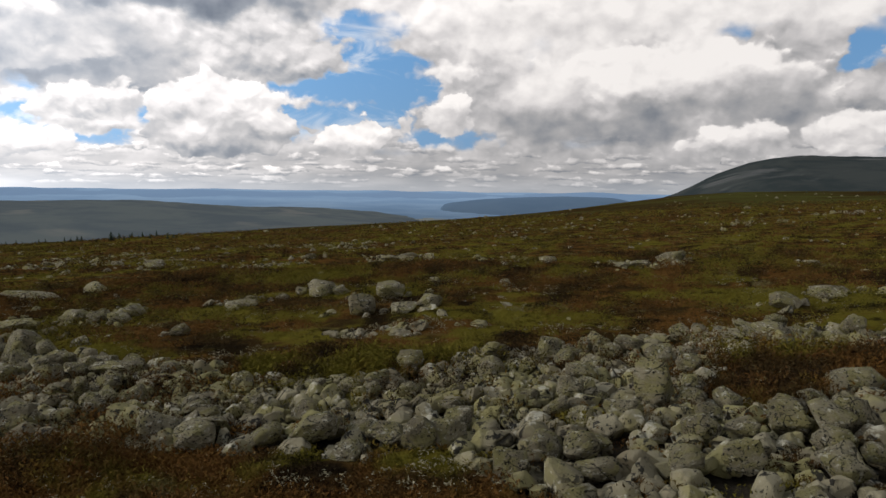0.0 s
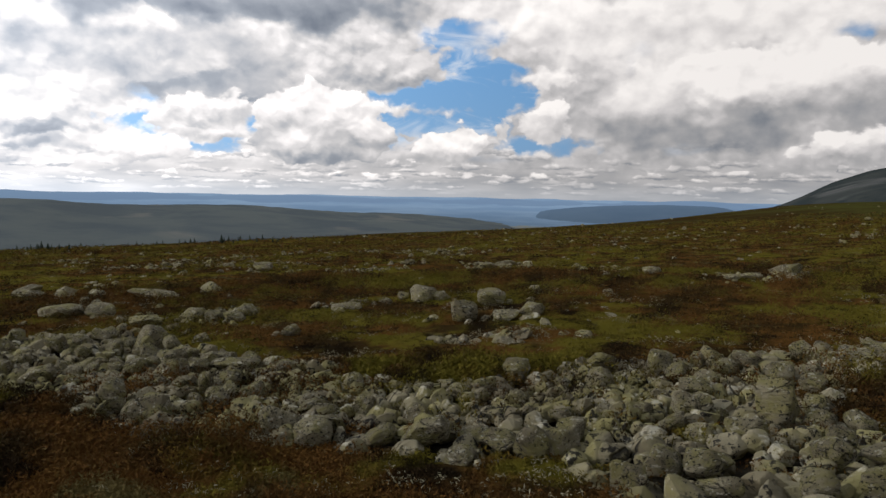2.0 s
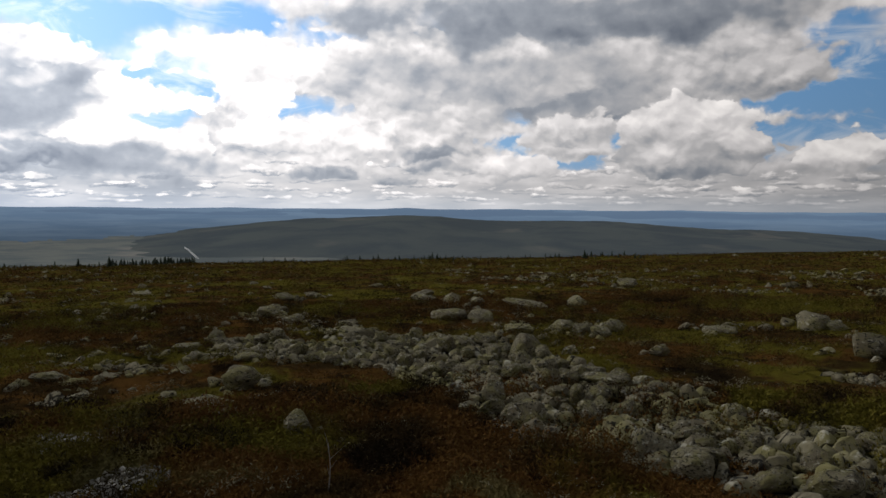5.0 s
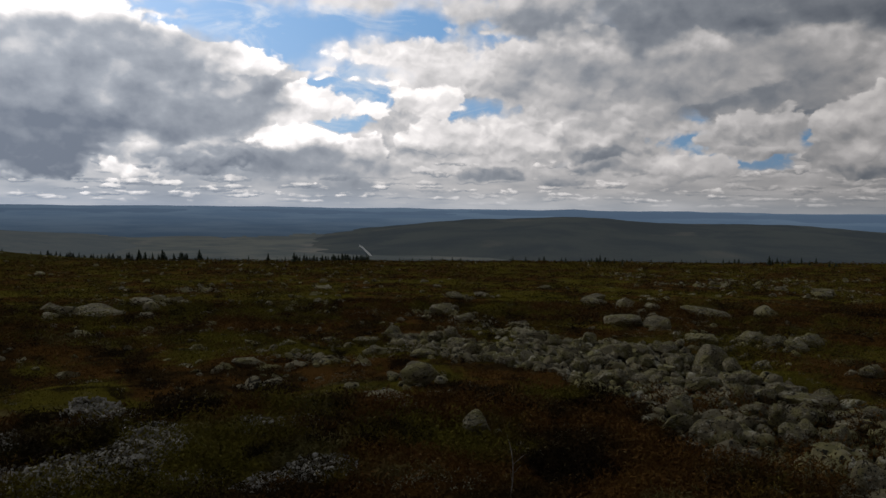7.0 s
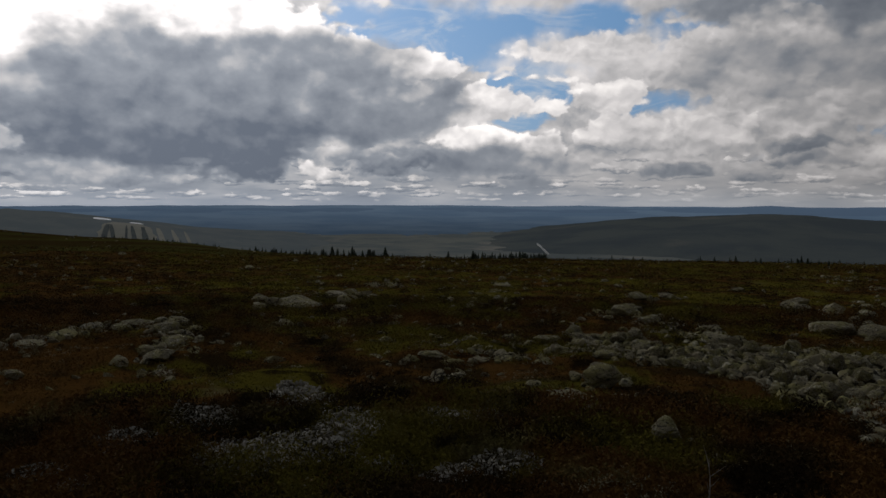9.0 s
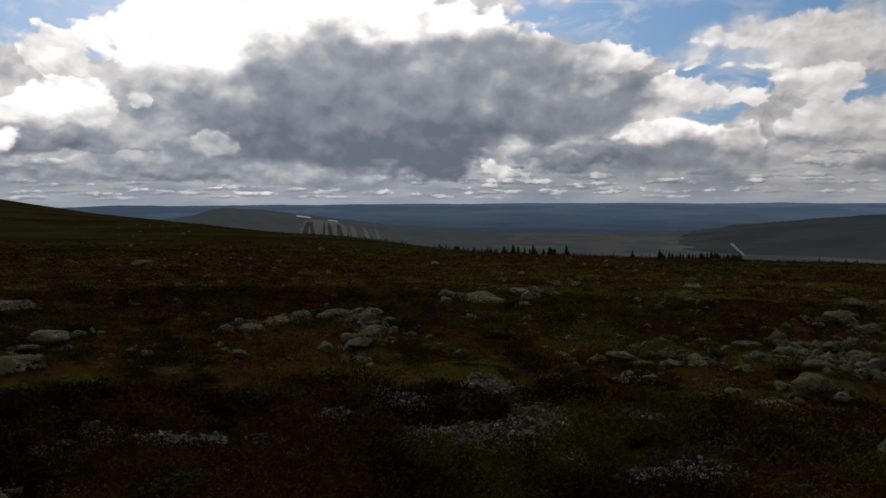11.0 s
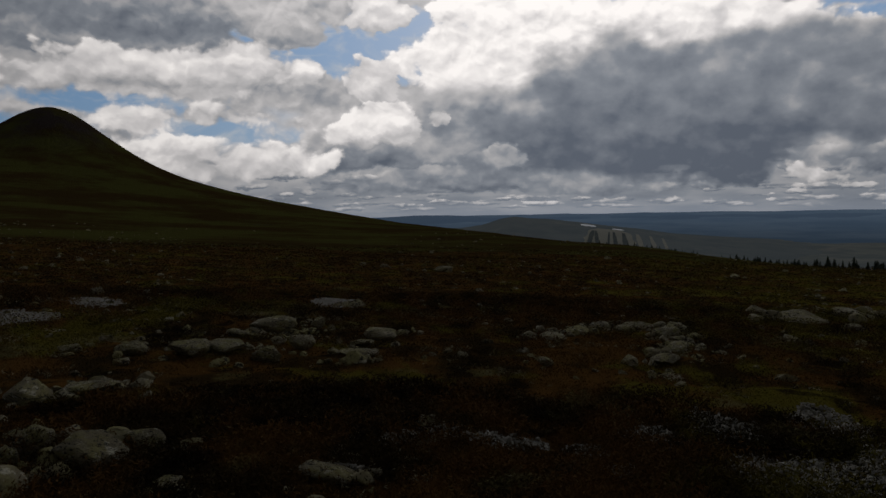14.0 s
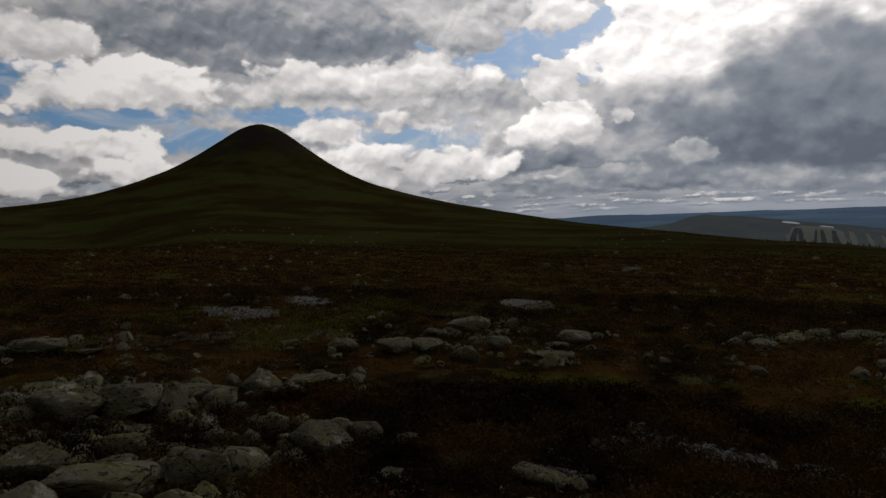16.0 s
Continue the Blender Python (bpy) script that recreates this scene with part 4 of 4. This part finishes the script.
STONES_WEST = [
    (-5.45, 8.89, 0.56, 0.42), (-3.3, 5.23, 0.34, 0.29), (-4.82, 4.02, 0.27, 0.25), (-7.14, 5.15, 0.44, 0.33), (-8.78, 7.2, 0.37, 0.23),
    (-10.44, 6.56, 0.45, 0.16), (-6.37, 4.9, 0.29, 0.09), (-6.56, 4.34, 0.58, 0.13), (-13.44, 10.78, 0.61, 0.39), (-11.74, 9.86, 0.37, 0.2),
    (-13.79, 17.07, 0.62, 0.27), (-9.26, 12.21, 0.75, 0.27), (-8.68, 12.55, 0.56, 0.22), (-8.71, 8.68, 0.5, 0.22), (-8.86, 9.27, 0.31, 0.15),
    (-18.33, 16.58, 0.6, 0.2), (-17.95, 15, 0.64, 0.26), (-9.44, 6.08, 0.27, 0.13), (-8.52, 6.31, 0.37, 0.12), (-9.64, 4.04, 0.43, 0.13),
    (-12, 10.23, 0.43, 0.2), (-21.2, 6.07, 1.1, 0.16), (-14.45, 17.81, 0.63, 0.3), (-18.37, 15.35, 0.46, 0.19), (-6.28, 9.16, 0.36, 0.23),
]
STONES_SOUTH = [
    (-18.83, 4.26, 1.2, 0.17), (-11.01, -3.87, 0.6, 0.22), (-12.23, -1.6, 0.25, 0.16), (-12.36, -1.23, 0.45, 0.14), (-14.11, -0.44, 0.42, 0.22),
    (-14.66, 0.26, 0.7, 0.23), (-13.4, 0.71, 0.53, 0.25), (-10.72, 0.44, 0.52, 0.17), (-12.22, 0.77, 0.39, 0.17), (-10.07, -1.18, 0.25, 0.13),
    (-6.19, -1.88, 0.18, 0.11), (-40.14, -9.43, 1.13, 0.46), (-48.58, 8.02, 0.87, 0.32), (-8.24, -6.25, 0.41, 0.18), (-8.52, -5.61, 0.52, 0.22),
    (-11.15, -5.75, 0.8, 0.31), (-11.73, -5.21, 0.26, 0.24), (-9.56, -4.53, 0.36, 0.23),
]
STONES_SOUTH_NEAR = [
    (-8.73, -4.67, 0.4, 0.23), (-4.55, -3.85, 0.47, 0.26), (-4.68, -4.33, 0.24, 0.26), (-5.74, -5.49, 0.42, 0.22), (-6.21, -5.22, 0.57, 0.14),
    (-5.24, -5.79, 0.68, 0.18), (-5.07, -3.79, 0.3, 0.16), (-4.72, -2.16, 0.33, 0.11), (-8.27, -7.23, 0.29, 0.12), (-3.65, -4.15, 0.41, 0.28),
    (-3.19, -4.44, 0.68, 0.28), (-4.11, -6.17, 0.66, 0.33), (-4.44, -5.8, 0.54, 0.33), (-6.22, -9.74, 0.75, 0.21), (-4.32, -4.31, 0.18, 0.18),
    (-3.85, -5.08, 0.33, 0.19), (-3.26, -5.21, 0.41, 0.23),
]
STONES_BETWEEN = [
    (-9.33, 15.73, 1.35, 0.27), (-6.7, 10.82, 0.63, 0.23), (-3.85, 13.31, 0.64, 0.14), (3.81, 8.47, 0.46, 0.11), (-20.16, 21.84, 0.67, 0.22),
    (-14.0, 11.33, 0.73, 0.32), (-10.19, 10.01, 0.46, 0.19), (-6.14, 4.48, 0.17, 0.08), (-20.19, 3.61, 0.52, 0.24), (-26.25, 14.81, 0.97, 0.17),
    (-9.21, 7.54, 0.38, 0.17), (-10.49, -3.96, 0.35, 0.08), (-9.37, -3.63, 0.5, 0.06), (-13.81, -0.01, 0.39, 0.16), (-14.47, 0.95, 0.55, 0.17),
    (-12.89, 0.84, 0.33, 0.15), (-11.76, 0.69, 0.37, 0.17), (-13.32, -0.87, 0.55, 0.09), (-9.78, 0.42, 0.34, 0.08), (-8.85, -5.27, 0.54, 0.16),
    (-10.26, -5.89, 0.33, 0.12), (-4.83, -1.94, 0.17, 0.07), (-4.33, -3.09, 0.19, 0.04), (-6.55, -9.27, 0.45, 0.11),
]
STONES_BETWEEN_B = [
    (-4.89, -4.51, 0.2, 0.12), (-4.22, -5.32, 0.32, 0.11), (-4.7, -6.64, 0.46, 0.2), (-4.63, -6.12, 0.3, 0.16), (-3.58, -4.84, 0.36, 0.11),
    (-4.76, -7.5, 0.4, 0.14), (-4.34, -7.19, 0.35, 0.14), (-5.34, -6.43, 0.28, 0.11), (-3.49, -5.84, 0.26, 0.11), (-3.89, -5.65, 0.26, 0.09),
    (-4.05, -4.84, 0.24, 0.08), (-4.36, -4.7, 0.23, 0.09), (-4.1, -4.32, 0.18, 0.06), (-3.07, -4.8, 0.22, 0.09), (-3.73, -6.31, 0.26, 0.14),
]
STONES_SOUTH = STONES_SOUTH + STONES_SOUTH_NEAR + STONES_BETWEEN + STONES_BETWEEN_B
STONES_NORTH = STONES_NORTH + STONES_NORTH_FAR


for x, y, wide, high in STONES_NORTH + STONES_WEST:
    boulder(x, y, wide, high, "grey boulder with yellow-green and black lichen in the heath", "boulders on the moor", 0.14, 0.0)
for x, y, wide, high in STONES_SOUTH:
    boulder(x, y, wide, high, "pale lichen-covered boulder sunk in dark heather", "boulders on the moor", 0.2, 0.0)
ON_MOOR = np.array(LAID)


def fill(outline, sizes, tries, thin, close=0.80):
    """Stones thrown into a field, the largest first, so that they touch but don't pile."""
    xs, ys = [p[0] for p in outline], [p[1] for p in outline]
    got = []
    g = np.random.default_rng(len(LAID))
    for size in sizes:
        px, py = g.uniform(min(xs), max(xs), tries), g.uniform(min(ys), max(ys), tries)
        ok = inside(px, py, outline)
        if thin:
            ok &= field_thin(px, py) < 0.4
        for x, y in zip(px[ok], py[ok]):
            s = size * rnd.uniform(0.8, 1.25)
            laid = np.array(LAID)
            if (np.hypot(laid[:, 0] - x, laid[:, 1] - y) < close * (s * 0.5 + laid[:, 2])).any():
                continue
            LAID.append((x, y, s * 0.5))
            got.append((x, y, s))
    return got


big = fill(STONE_FIELD, [0.26] + [0.22] * 3 + [0.19] * 5 + [0.165] * 6, 260, True, 0.62)
for x, y, s in big[:200]:
    ob = boulder(x, y, s, s * rnd.uniform(0.5, 1.0), "grey frost-split boulder with patchy lichen in the stone field", "boulders of the stone field", 0.2, 0.0, tilt=30)
    LAID.pop()
rest = big[200:] + fill(STONE_FIELD, [0.16] * 4 + [0.13] * 4 + [0.10] * 4, 1200, True, 0.62)
rest += fill(SOUTH_FIELD, [0.34, 0.28, 0.24, 0.20, 0.16, 0.13], 60, False, 0.7)
rows = []
for x, y, s in rest:
    rows.append((x, y, float(height(x, y)) - 0.06 * s - 0.06, s, s * rnd.uniform(0.7, 1.15), s * rnd.uniform(0.55, 0.85), rnd.uniform(0, 6.28), rnd.randrange(10)))
heap("stone_rubble", "grey lichened stones packed between the boulders", "stones", rows, SMALL, RUBBLE)
rows = []
for outline, count in ((STONE_FIELD, 2600), (SOUTH_FIELD, 240)):
    xs, ys = [p[0] for p in outline], [p[1] for p in outline]
    for _ in range(count):
        x, y = rnd.uniform(min(xs), max(xs)), rnd.uniform(min(ys), max(ys))
        if inside(np.array(x), np.array(y), outline):
            s = rnd.uniform(0.05, 0.13)
            rows.append((x, y, float(height(x, y)) - 0.08, s, s * rnd.uniform(0.7, 1.2), s * rnd.uniform(0.6, 1.0), rnd.uniform(0, 6.28), rnd.randrange(8)))
heap("small_stones", "small grey stones in the gaps of the stone field", "stones", rows, TINY, RUBBLE)

# stones strewn over the moor
rows = []
for _ in range(15000):
    r, a = 9 * 30 ** (rnd.random()), radians(rnd.uniform(-40, 152))
    x, y = -r * math.sin(a), r * math.cos(a)
    dens = float(fbm(x / (r * 0.22), y / (r * 0.22), 3, 55))
    streak = float(fbm(x / 9 + y / 40, y / 11, 3, 58))
    if rnd.random() > 1.1 * max(0.0, dens - 0.42) + 0.5 * max(0.0, streak - 0.62) + (0.06 if -36 < math.degrees(a) < 30 and r > 25 else 0.0):
        continue
    s = rnd.uniform(0.07, 0.18) * (1 + r / 40) * rnd.choice((0.6, 0.7, 1, 1, 1.5))
    s = min(s, 1.1)
    rows.append((x, y, float(height(x, y)) - 0.2 * s, s, s * rnd.uniform(0.7, 1.2), s * rnd.uniform(0.3, 0.5), rnd.uniform(0, 6.28), rnd.randrange(10)))
for x0, y0, wide, high in STONES_NORTH + STONES_WEST + STONES_SOUTH:
    for _ in range(rnd.randrange(2, 7)):
        a, d = rnd.uniform(0, 6.28), wide * rnd.uniform(0.5, 1.9)
        x, y = x0 + d * math.cos(a), y0 + d * math.sin(a) * 0.7
        s = wide * rnd.uniform(0.18, 0.5)
        rows.append((x, y, float(height(x, y)) - 0.2 * s, s, s * rnd.uniform(0.7, 1.2), s * rnd.uniform(0.45, 0.8), rnd.uniform(0, 6.28), rnd.randrange(10)))
for x0, y0, wide, deep in BANDS_NORTH + BANDS_WEST + BANDS_SOUTH:
    far = math.hypot(x0, y0)
    ux, uy = x0 / far, y0 / far
    for _ in range(42):
        across, along = rnd.gauss(0, wide * 0.5), rnd.gauss(0, deep * 0.5)
        x, y = x0 + uy * across + ux * along, y0 - ux * across + uy * along
        s = rnd.uniform(0.05, 0.13) * (1 + min(far, 60) / 36) * rnd.choice((0.6, 0.8, 1, 1.6))
        rows.append((x, y, float(height(x, y)) - 0.12 * s, s, s * rnd.uniform(0.7, 1.2), s * rnd.uniform(0.25, 0.5), rnd.uniform(0, 6.28), rnd.randrange(10)))
heap("strewn_stones", "pale stones strewn over the open moor", "stones", rows, SMALL, RUBBLE)

# grit in the bare patches
xs = np.random.uniform(-9.5, -3.5, 60000)
ys = np.random.uniform(-3.4, 3.6, 60000)
keep = patchy(xs, ys, GRIT_PATCHES, 40) > np.random.uniform(-0.15, 0.5, 60000)
rows = []
for x, y in zip(xs[keep], ys[keep]):
    s = rnd.choice((0.012, 0.015, 0.02, 0.025, 0.03, 0.04, 0.07))
    rows.append((x, y, float(height(x, y)) - 0.1 * s, s, s * rnd.uniform(0.6, 1.2), s * rnd.uniform(0.4, 0.8), rnd.uniform(0, 6.28), rnd.randrange(8)))
heap("gravel", "pale frost-broken gravel in bare patches of the heath", "gravel", rows[:14000], TINY, PEBBLE)


# ---- heath plants ----
def leaves(centres, normals_up, count, spread, high, size, seed):
    """Clumps of small leaf blades round the given centres, as quads."""
    g = np.random.default_rng(seed)
    n = len(centres)
    c = np.repeat(centres, count, 0)
    wide = np.repeat(spread, count)[:, None]
    tall = np.repeat(high, count)[:, None]
    big = np.repeat(size, count)[:, None] * g.uniform(0.6, 1.4, (n * count, 1))
    off = g.normal(0, 0.5, (n * count, 2)).clip(-1, 1) * wide
    dome = np.exp(-1.4 * (off**2).sum(1, keepdims=True) / wide**2)
    z = tall * dome * g.uniform(0.25, 1.0, (n * count, 1))
    p = c + np.concatenate([off, z], 1)
    d = g.normal(0, 1, (n * count, 3)) * (0.8, 0.8, 0.5) + (0, 0, normals_up)
    d /= np.linalg.norm(d, axis=1, keepdims=True)
    side = np.cross(d, g.normal(0, 1, (n * count, 3)))
    side /= np.linalg.norm(side, axis=1, keepdims=True) + 1e-6
    a, b2 = p - d * big, p + d * big
    verts = np.stack([a + side * big * 0.36, b2, a - side * big * 0.36], 1).reshape(-1, 3)
    return verts, np.arange(len(verts)).reshape(-1, 3)


def spots(count, r0, r1, seed, bare=True):
    g = np.random.default_rng(seed)
    r = np.sqrt(g.uniform(r0**2, r1**2, count)) if r1 / r0 < 6 else r0 * (r1 / r0) ** g.uniform(0, 1, count)
    a = np.radians(g.uniform(-38, 152, count))
    x, y = -r * np.sin(a), r * np.cos(a)
    if bare:
        stony = inside(x, y, STONE_FIELD) & (field_thin(x, y) < 0.38)
        stony |= inside(x, y, SOUTH_FIELD) & (g.uniform(0, 1, count) > 0.55)
        stony |= patchy(x, y, GRIT_PATCHES, 40) > -0.12
        stony &= g.uniform(0, 1, count) > 0.09
        for bx, by, rad in ON_MOOR:
            stony |= np.hypot((x - bx), (y - by)) < rad * 0.95
        x, y, r = x[~stony], y[~stony], r[~stony]
    return x, y, r


def plants(name, label, count, r0, r1, per, seed, spread, high, size, upright=0.6, mat=None, where=None):
    x, y, r = spots(count, r0, r1, seed)
    if where is not None:
        k = where(x, y)
        x, y, r = x[k], y[k], r[k]
    g = np.random.default_rng(seed + 1)
    vary = g.uniform(0.6, 1.4, len(x)) * (0.25 + 2.2 * fbm(x / 1.1, y / 1.1, 3, 71) ** 1.6)
    grow = (r / r0) ** 0.75
    v, f = leaves(np.stack([x, y, height(x, y) - 0.01], -1), upright, per, spread * vary * grow, high * vary * grow**0.6, size * grow, seed + 2)
    tagged(new(name, mesh_of(name, v, f, [mat or PLANT], smooth=False)), label, "plants", kind="stuff")


plants("heather", "low brown heather and crowberry covering the near moor", 13500, 2.0, 8.0, 72, 100, 0.12, 0.085, 0.0075, 0.7)
plants("heather", "brown and green heath plants over the middle moor", 13000, 7.5, 22.0, 56, 110, 0.25, 0.10, 0.013, 0.5)
plants("heather", "tufts of heath over the far moor", 12000, 20.0, 130.0, 30, 120, 0.5, 0.12, 0.032, 0.2)
plants("dwarf_birch", "green dwarf birch bushes among the heather", 420, 5.0, 30.0, 170, 130, 0.34, 0.22, 0.011, 0.4,
       where=lambda x, y: fbm(x / 2.6, y / 2.6, 3, 90) > 0.55)
lx = np.random.uniform(-16, 6, 60000)
ly = np.random.uniform(-12, 16, 60000)
lk = (patchy(lx, ly, LICHEN_PATCHES, 43) > 0.1) | (np.random.uniform(0, 1, 60000) < 0.006)
lk |= (fbm(lx / 0.9, ly / 0.9, 3, 61) > 0.66) & (np.random.uniform(0, 1, 60000) < 0.35)
lk &= ~inside(lx, ly, STONE_FIELD) & (np.hypot(lx, ly) > 2.2)
lx, ly = lx[lk][:5000], ly[lk][:5000]
v, f = leaves(np.stack([lx, ly, height(lx, ly) + 0.02], -1), 0.2, 12, np.full(len(lx), 0.05), np.full(len(lx), 0.06), np.full(len(lx), 0.011), 150)
tagged(new("reindeer_lichen", mesh_of("reindeer_lichen", v, f, [LICHEN], smooth=False)), "pale cream reindeer lichen in the heath", "lichen", kind="stuff")


# ---- dead twigs ----
def twig(x, y, tall, lean, seed):
    g = random.Random(seed)
    thing = tagged(new("dead_twig"), "bare grey twig of dwarf birch above the heather", "twig")
    thing.location = (x, y, float(height(x, y)) - 0.02)

    def stick(name, start, way, long, thick):
        rings, p, d = [], Vector(start), Vector(way).normalized()
        for k in range(7):
            rings.append((p.copy(), thick * (1 - 0.12 * k)))
            d = (d + Vector((g.uniform(-0.18, 0.18), g.uniform(-0.18, 0.18), 0.06))).normalized()
            p = p + d * long / 6
        vs, fs = [], []
        for c, rad in rings:
            vs += [(c.x + rad * math.cos(k * 1.2566), c.y + rad * math.sin(k * 1.2566), c.z) for k in range(5)]
        for i in range(6):
            for k in range(5):
                fs.append((i * 5 + k, i * 5 + (k + 1) % 5, i * 5 + 5 + (k + 1) % 5, i * 5 + 5 + k))
        part(name, mesh_of(name, vs, fs, [TWIG]), thing)
        return [r[0] for r in rings]

    main = stick("stem", (0, 0, 0), lean, tall, 0.006)
    for k in (2, 3, 4, 5):
        stick("branch", main[k], (g.uniform(-1, 1), g.uniform(-1, 1), 0.7), tall * g.uniform(0.25, 0.45), 0.003)


TWIG, n, b = material("dead_wood", 0.9)
n.link(n.mix(n.noise(place(n), 30.0), (0.12, 0.10, 0.08), (0.26, 0.23, 0.19)), b.inputs["Base Color"])
twig(-3.57, 3.15, 0.34, (0.15, 0.1, 1.0), 3)


# ---- trees along the edge of the moor ----
def spruce(seed):
    g = random.Random(seed)
    tree = tagged(new("spruce"), "small dark mountain spruce at the edge of the moor", "tree", "spruces on the skyline")
    bm = bmesh.new()
    bmesh.ops.create_cone(bm, cap_ends=True, segments=7, radius1=0.045, radius2=0.008, depth=1.0)
    for v in bm.verts:
        v.co.z += 0.45
    me = bpy.data.meshes.new("trunk")
    bm.to_mesh(me)
    bm.free()
    me.materials.append(BARK)
    part("trunk", me, tree)
    vs, fs = [], []
    slim = g.uniform(0.75, 1.25)
    for level in range(15):
        t = level / 14
        reach = (0.24 * (1 - t) ** 0.8 + 0.015) * slim
        for k in range(9):
            a = k * 0.698 + level * 1.1 + g.uniform(-0.3, 0.3)
            z = 0.06 + 0.92 * t + g.uniform(-0.025, 0.025)
            out = reach * g.uniform(0.6, 1.25)
            tip = (math.cos(a) * out, math.sin(a) * out, z - 0.05 - 0.05 * (1 - t))
            c1, c2 = a - 0.42, a + 0.42
            base = len(vs)
            vs += [(0, 0, z + 0.05), (math.cos(c1) * out * 0.6, math.sin(c1) * out * 0.6, z - 0.02), tip, (math.cos(c2) * out * 0.6, math.sin(c2) * out * 0.6, z - 0.02)]
            fs.append((base, base + 1, base + 2, base + 3))
    part("crown", mesh_of("crown", vs, fs, [NEEDLE], smooth=False), tree)
    return tree


def plant_trees():
    g = random.Random(5)
    kinds = [spruce(k) for k in range(4)]
    spots_at = [(62.6, 0.62, 5.2), (61.2, 1.0, 3.6), (3.8, 0.9, 2.2), (2.9, 0.9, 1.8), (-27.4, 0.7, 3.0), (-31.8, 0.7, 3.2), (96.0, 0.75, 2.6), (93.3, 0.8, 2.6), (107.5, 0.9, 2.0),
                (28.6, 1.0, 3.4), (27.5, 1.0, 3.0), (30.2, 1.0, 2.8), (31.6, 1.0, 3.1), (23.4, 1.0, 2.3), (25.0, 1.0, 2.2), (20.4, 1.0, 1.9)]
    for _ in range(70):
        spots_at.append((g.uniform(56.6, 62.6), g.uniform(0.97, 1.06), g.uniform(3.0, 5.6)))
    for _ in range(60):
        spots_at.append((g.uniform(69.5, 80.5), g.uniform(0.95, 1.06), g.uniform(2.6, 5.2)))
    for _ in range(80):
        spots_at.append((g.uniform(22, 88), g.uniform(0.93, 1.05), g.uniform(1.6, 3.6)))
    for _ in range(14):
        spots_at.append((g.uniform(83, 91), g.uniform(0.95, 1.05), g.uniform(2.0, 4.4)))
    for _ in range(70):
        spots_at.append((g.uniform(19, 92), g.uniform(0.9, 1.04), g.uniform(1.2, 2.4)))
    for n2, (a, near, tall) in enumerate(spots_at):
        r = np.linspace(60, 420, 200)
        ra = radians(a)
        crest = r[np.argmax((height(-r * math.sin(ra), r * math.cos(ra)) - 1.6) / r)] * near
        x, y = -crest * math.sin(ra), crest * math.cos(ra)
        m = pose(x, y, float(height(x, y)) - 0.05, 0, 0, g.uniform(0, 360))
        s = tall * g.uniform(0.27, 0.38)
        tree = kinds[n2 % 4]
        if n2 >= 4:
            tree = copy_thing(tree, m)
        tree.matrix_world = m @ Matrix.Diagonal((s * 1.5, s * 1.5, s, 1))


plant_trees()


# ---- small far things ----
def far_track():
    """The straight pale line that runs down the hill across the valley."""
    vs = []
    for s, a in zip(np.linspace(0.12, 0.40, 10), np.linspace(56.2, 57.25, 10)):
        for side in (-0.02, 0.02):
            x, y, z = ridge_height(a + side, s, bumps(a, HILL_ROWS, 7, -3.5), 1500, 2600, 14, 3)
            k = 1 - 5.0 / np.hypot(x, y)
            vs += [(x * k, y * k, z + 3), (x * k, y * k, z + 8)]
    fs = []
    for i in range(9):
        q = i * 4
        fs += [(q, q + 1, q + 5, q + 4), (q + 1, q + 3, q + 7, q + 5), (q + 3, q + 2, q + 6, q + 7)]
    tagged(new("lift_line", mesh_of("lift_line", vs, fs, [PALE], smooth=False)), "pale straight lift line on the far hillside", "ski lift")


far_track()


def far_tower():
    a, r = radians(81.4), 1480
    bm = bmesh.new()
    bmesh.ops.create_cone(bm, cap_ends=True, segments=8, radius1=3.2, radius2=1.4, depth=13)
    for v in bm.verts:
        v.co.z += 6.5
    me = bpy.data.meshes.new("tower")
    bm.to_mesh(me)
    me.materials.append(PALE)
    tower = tagged(new("tower", me), "small white tower in the wooded valley", "tower")
    x, y = -r * math.sin(a), r * math.cos(a)
    tower.location = (x, y, float(height(x, y)))


far_tower()
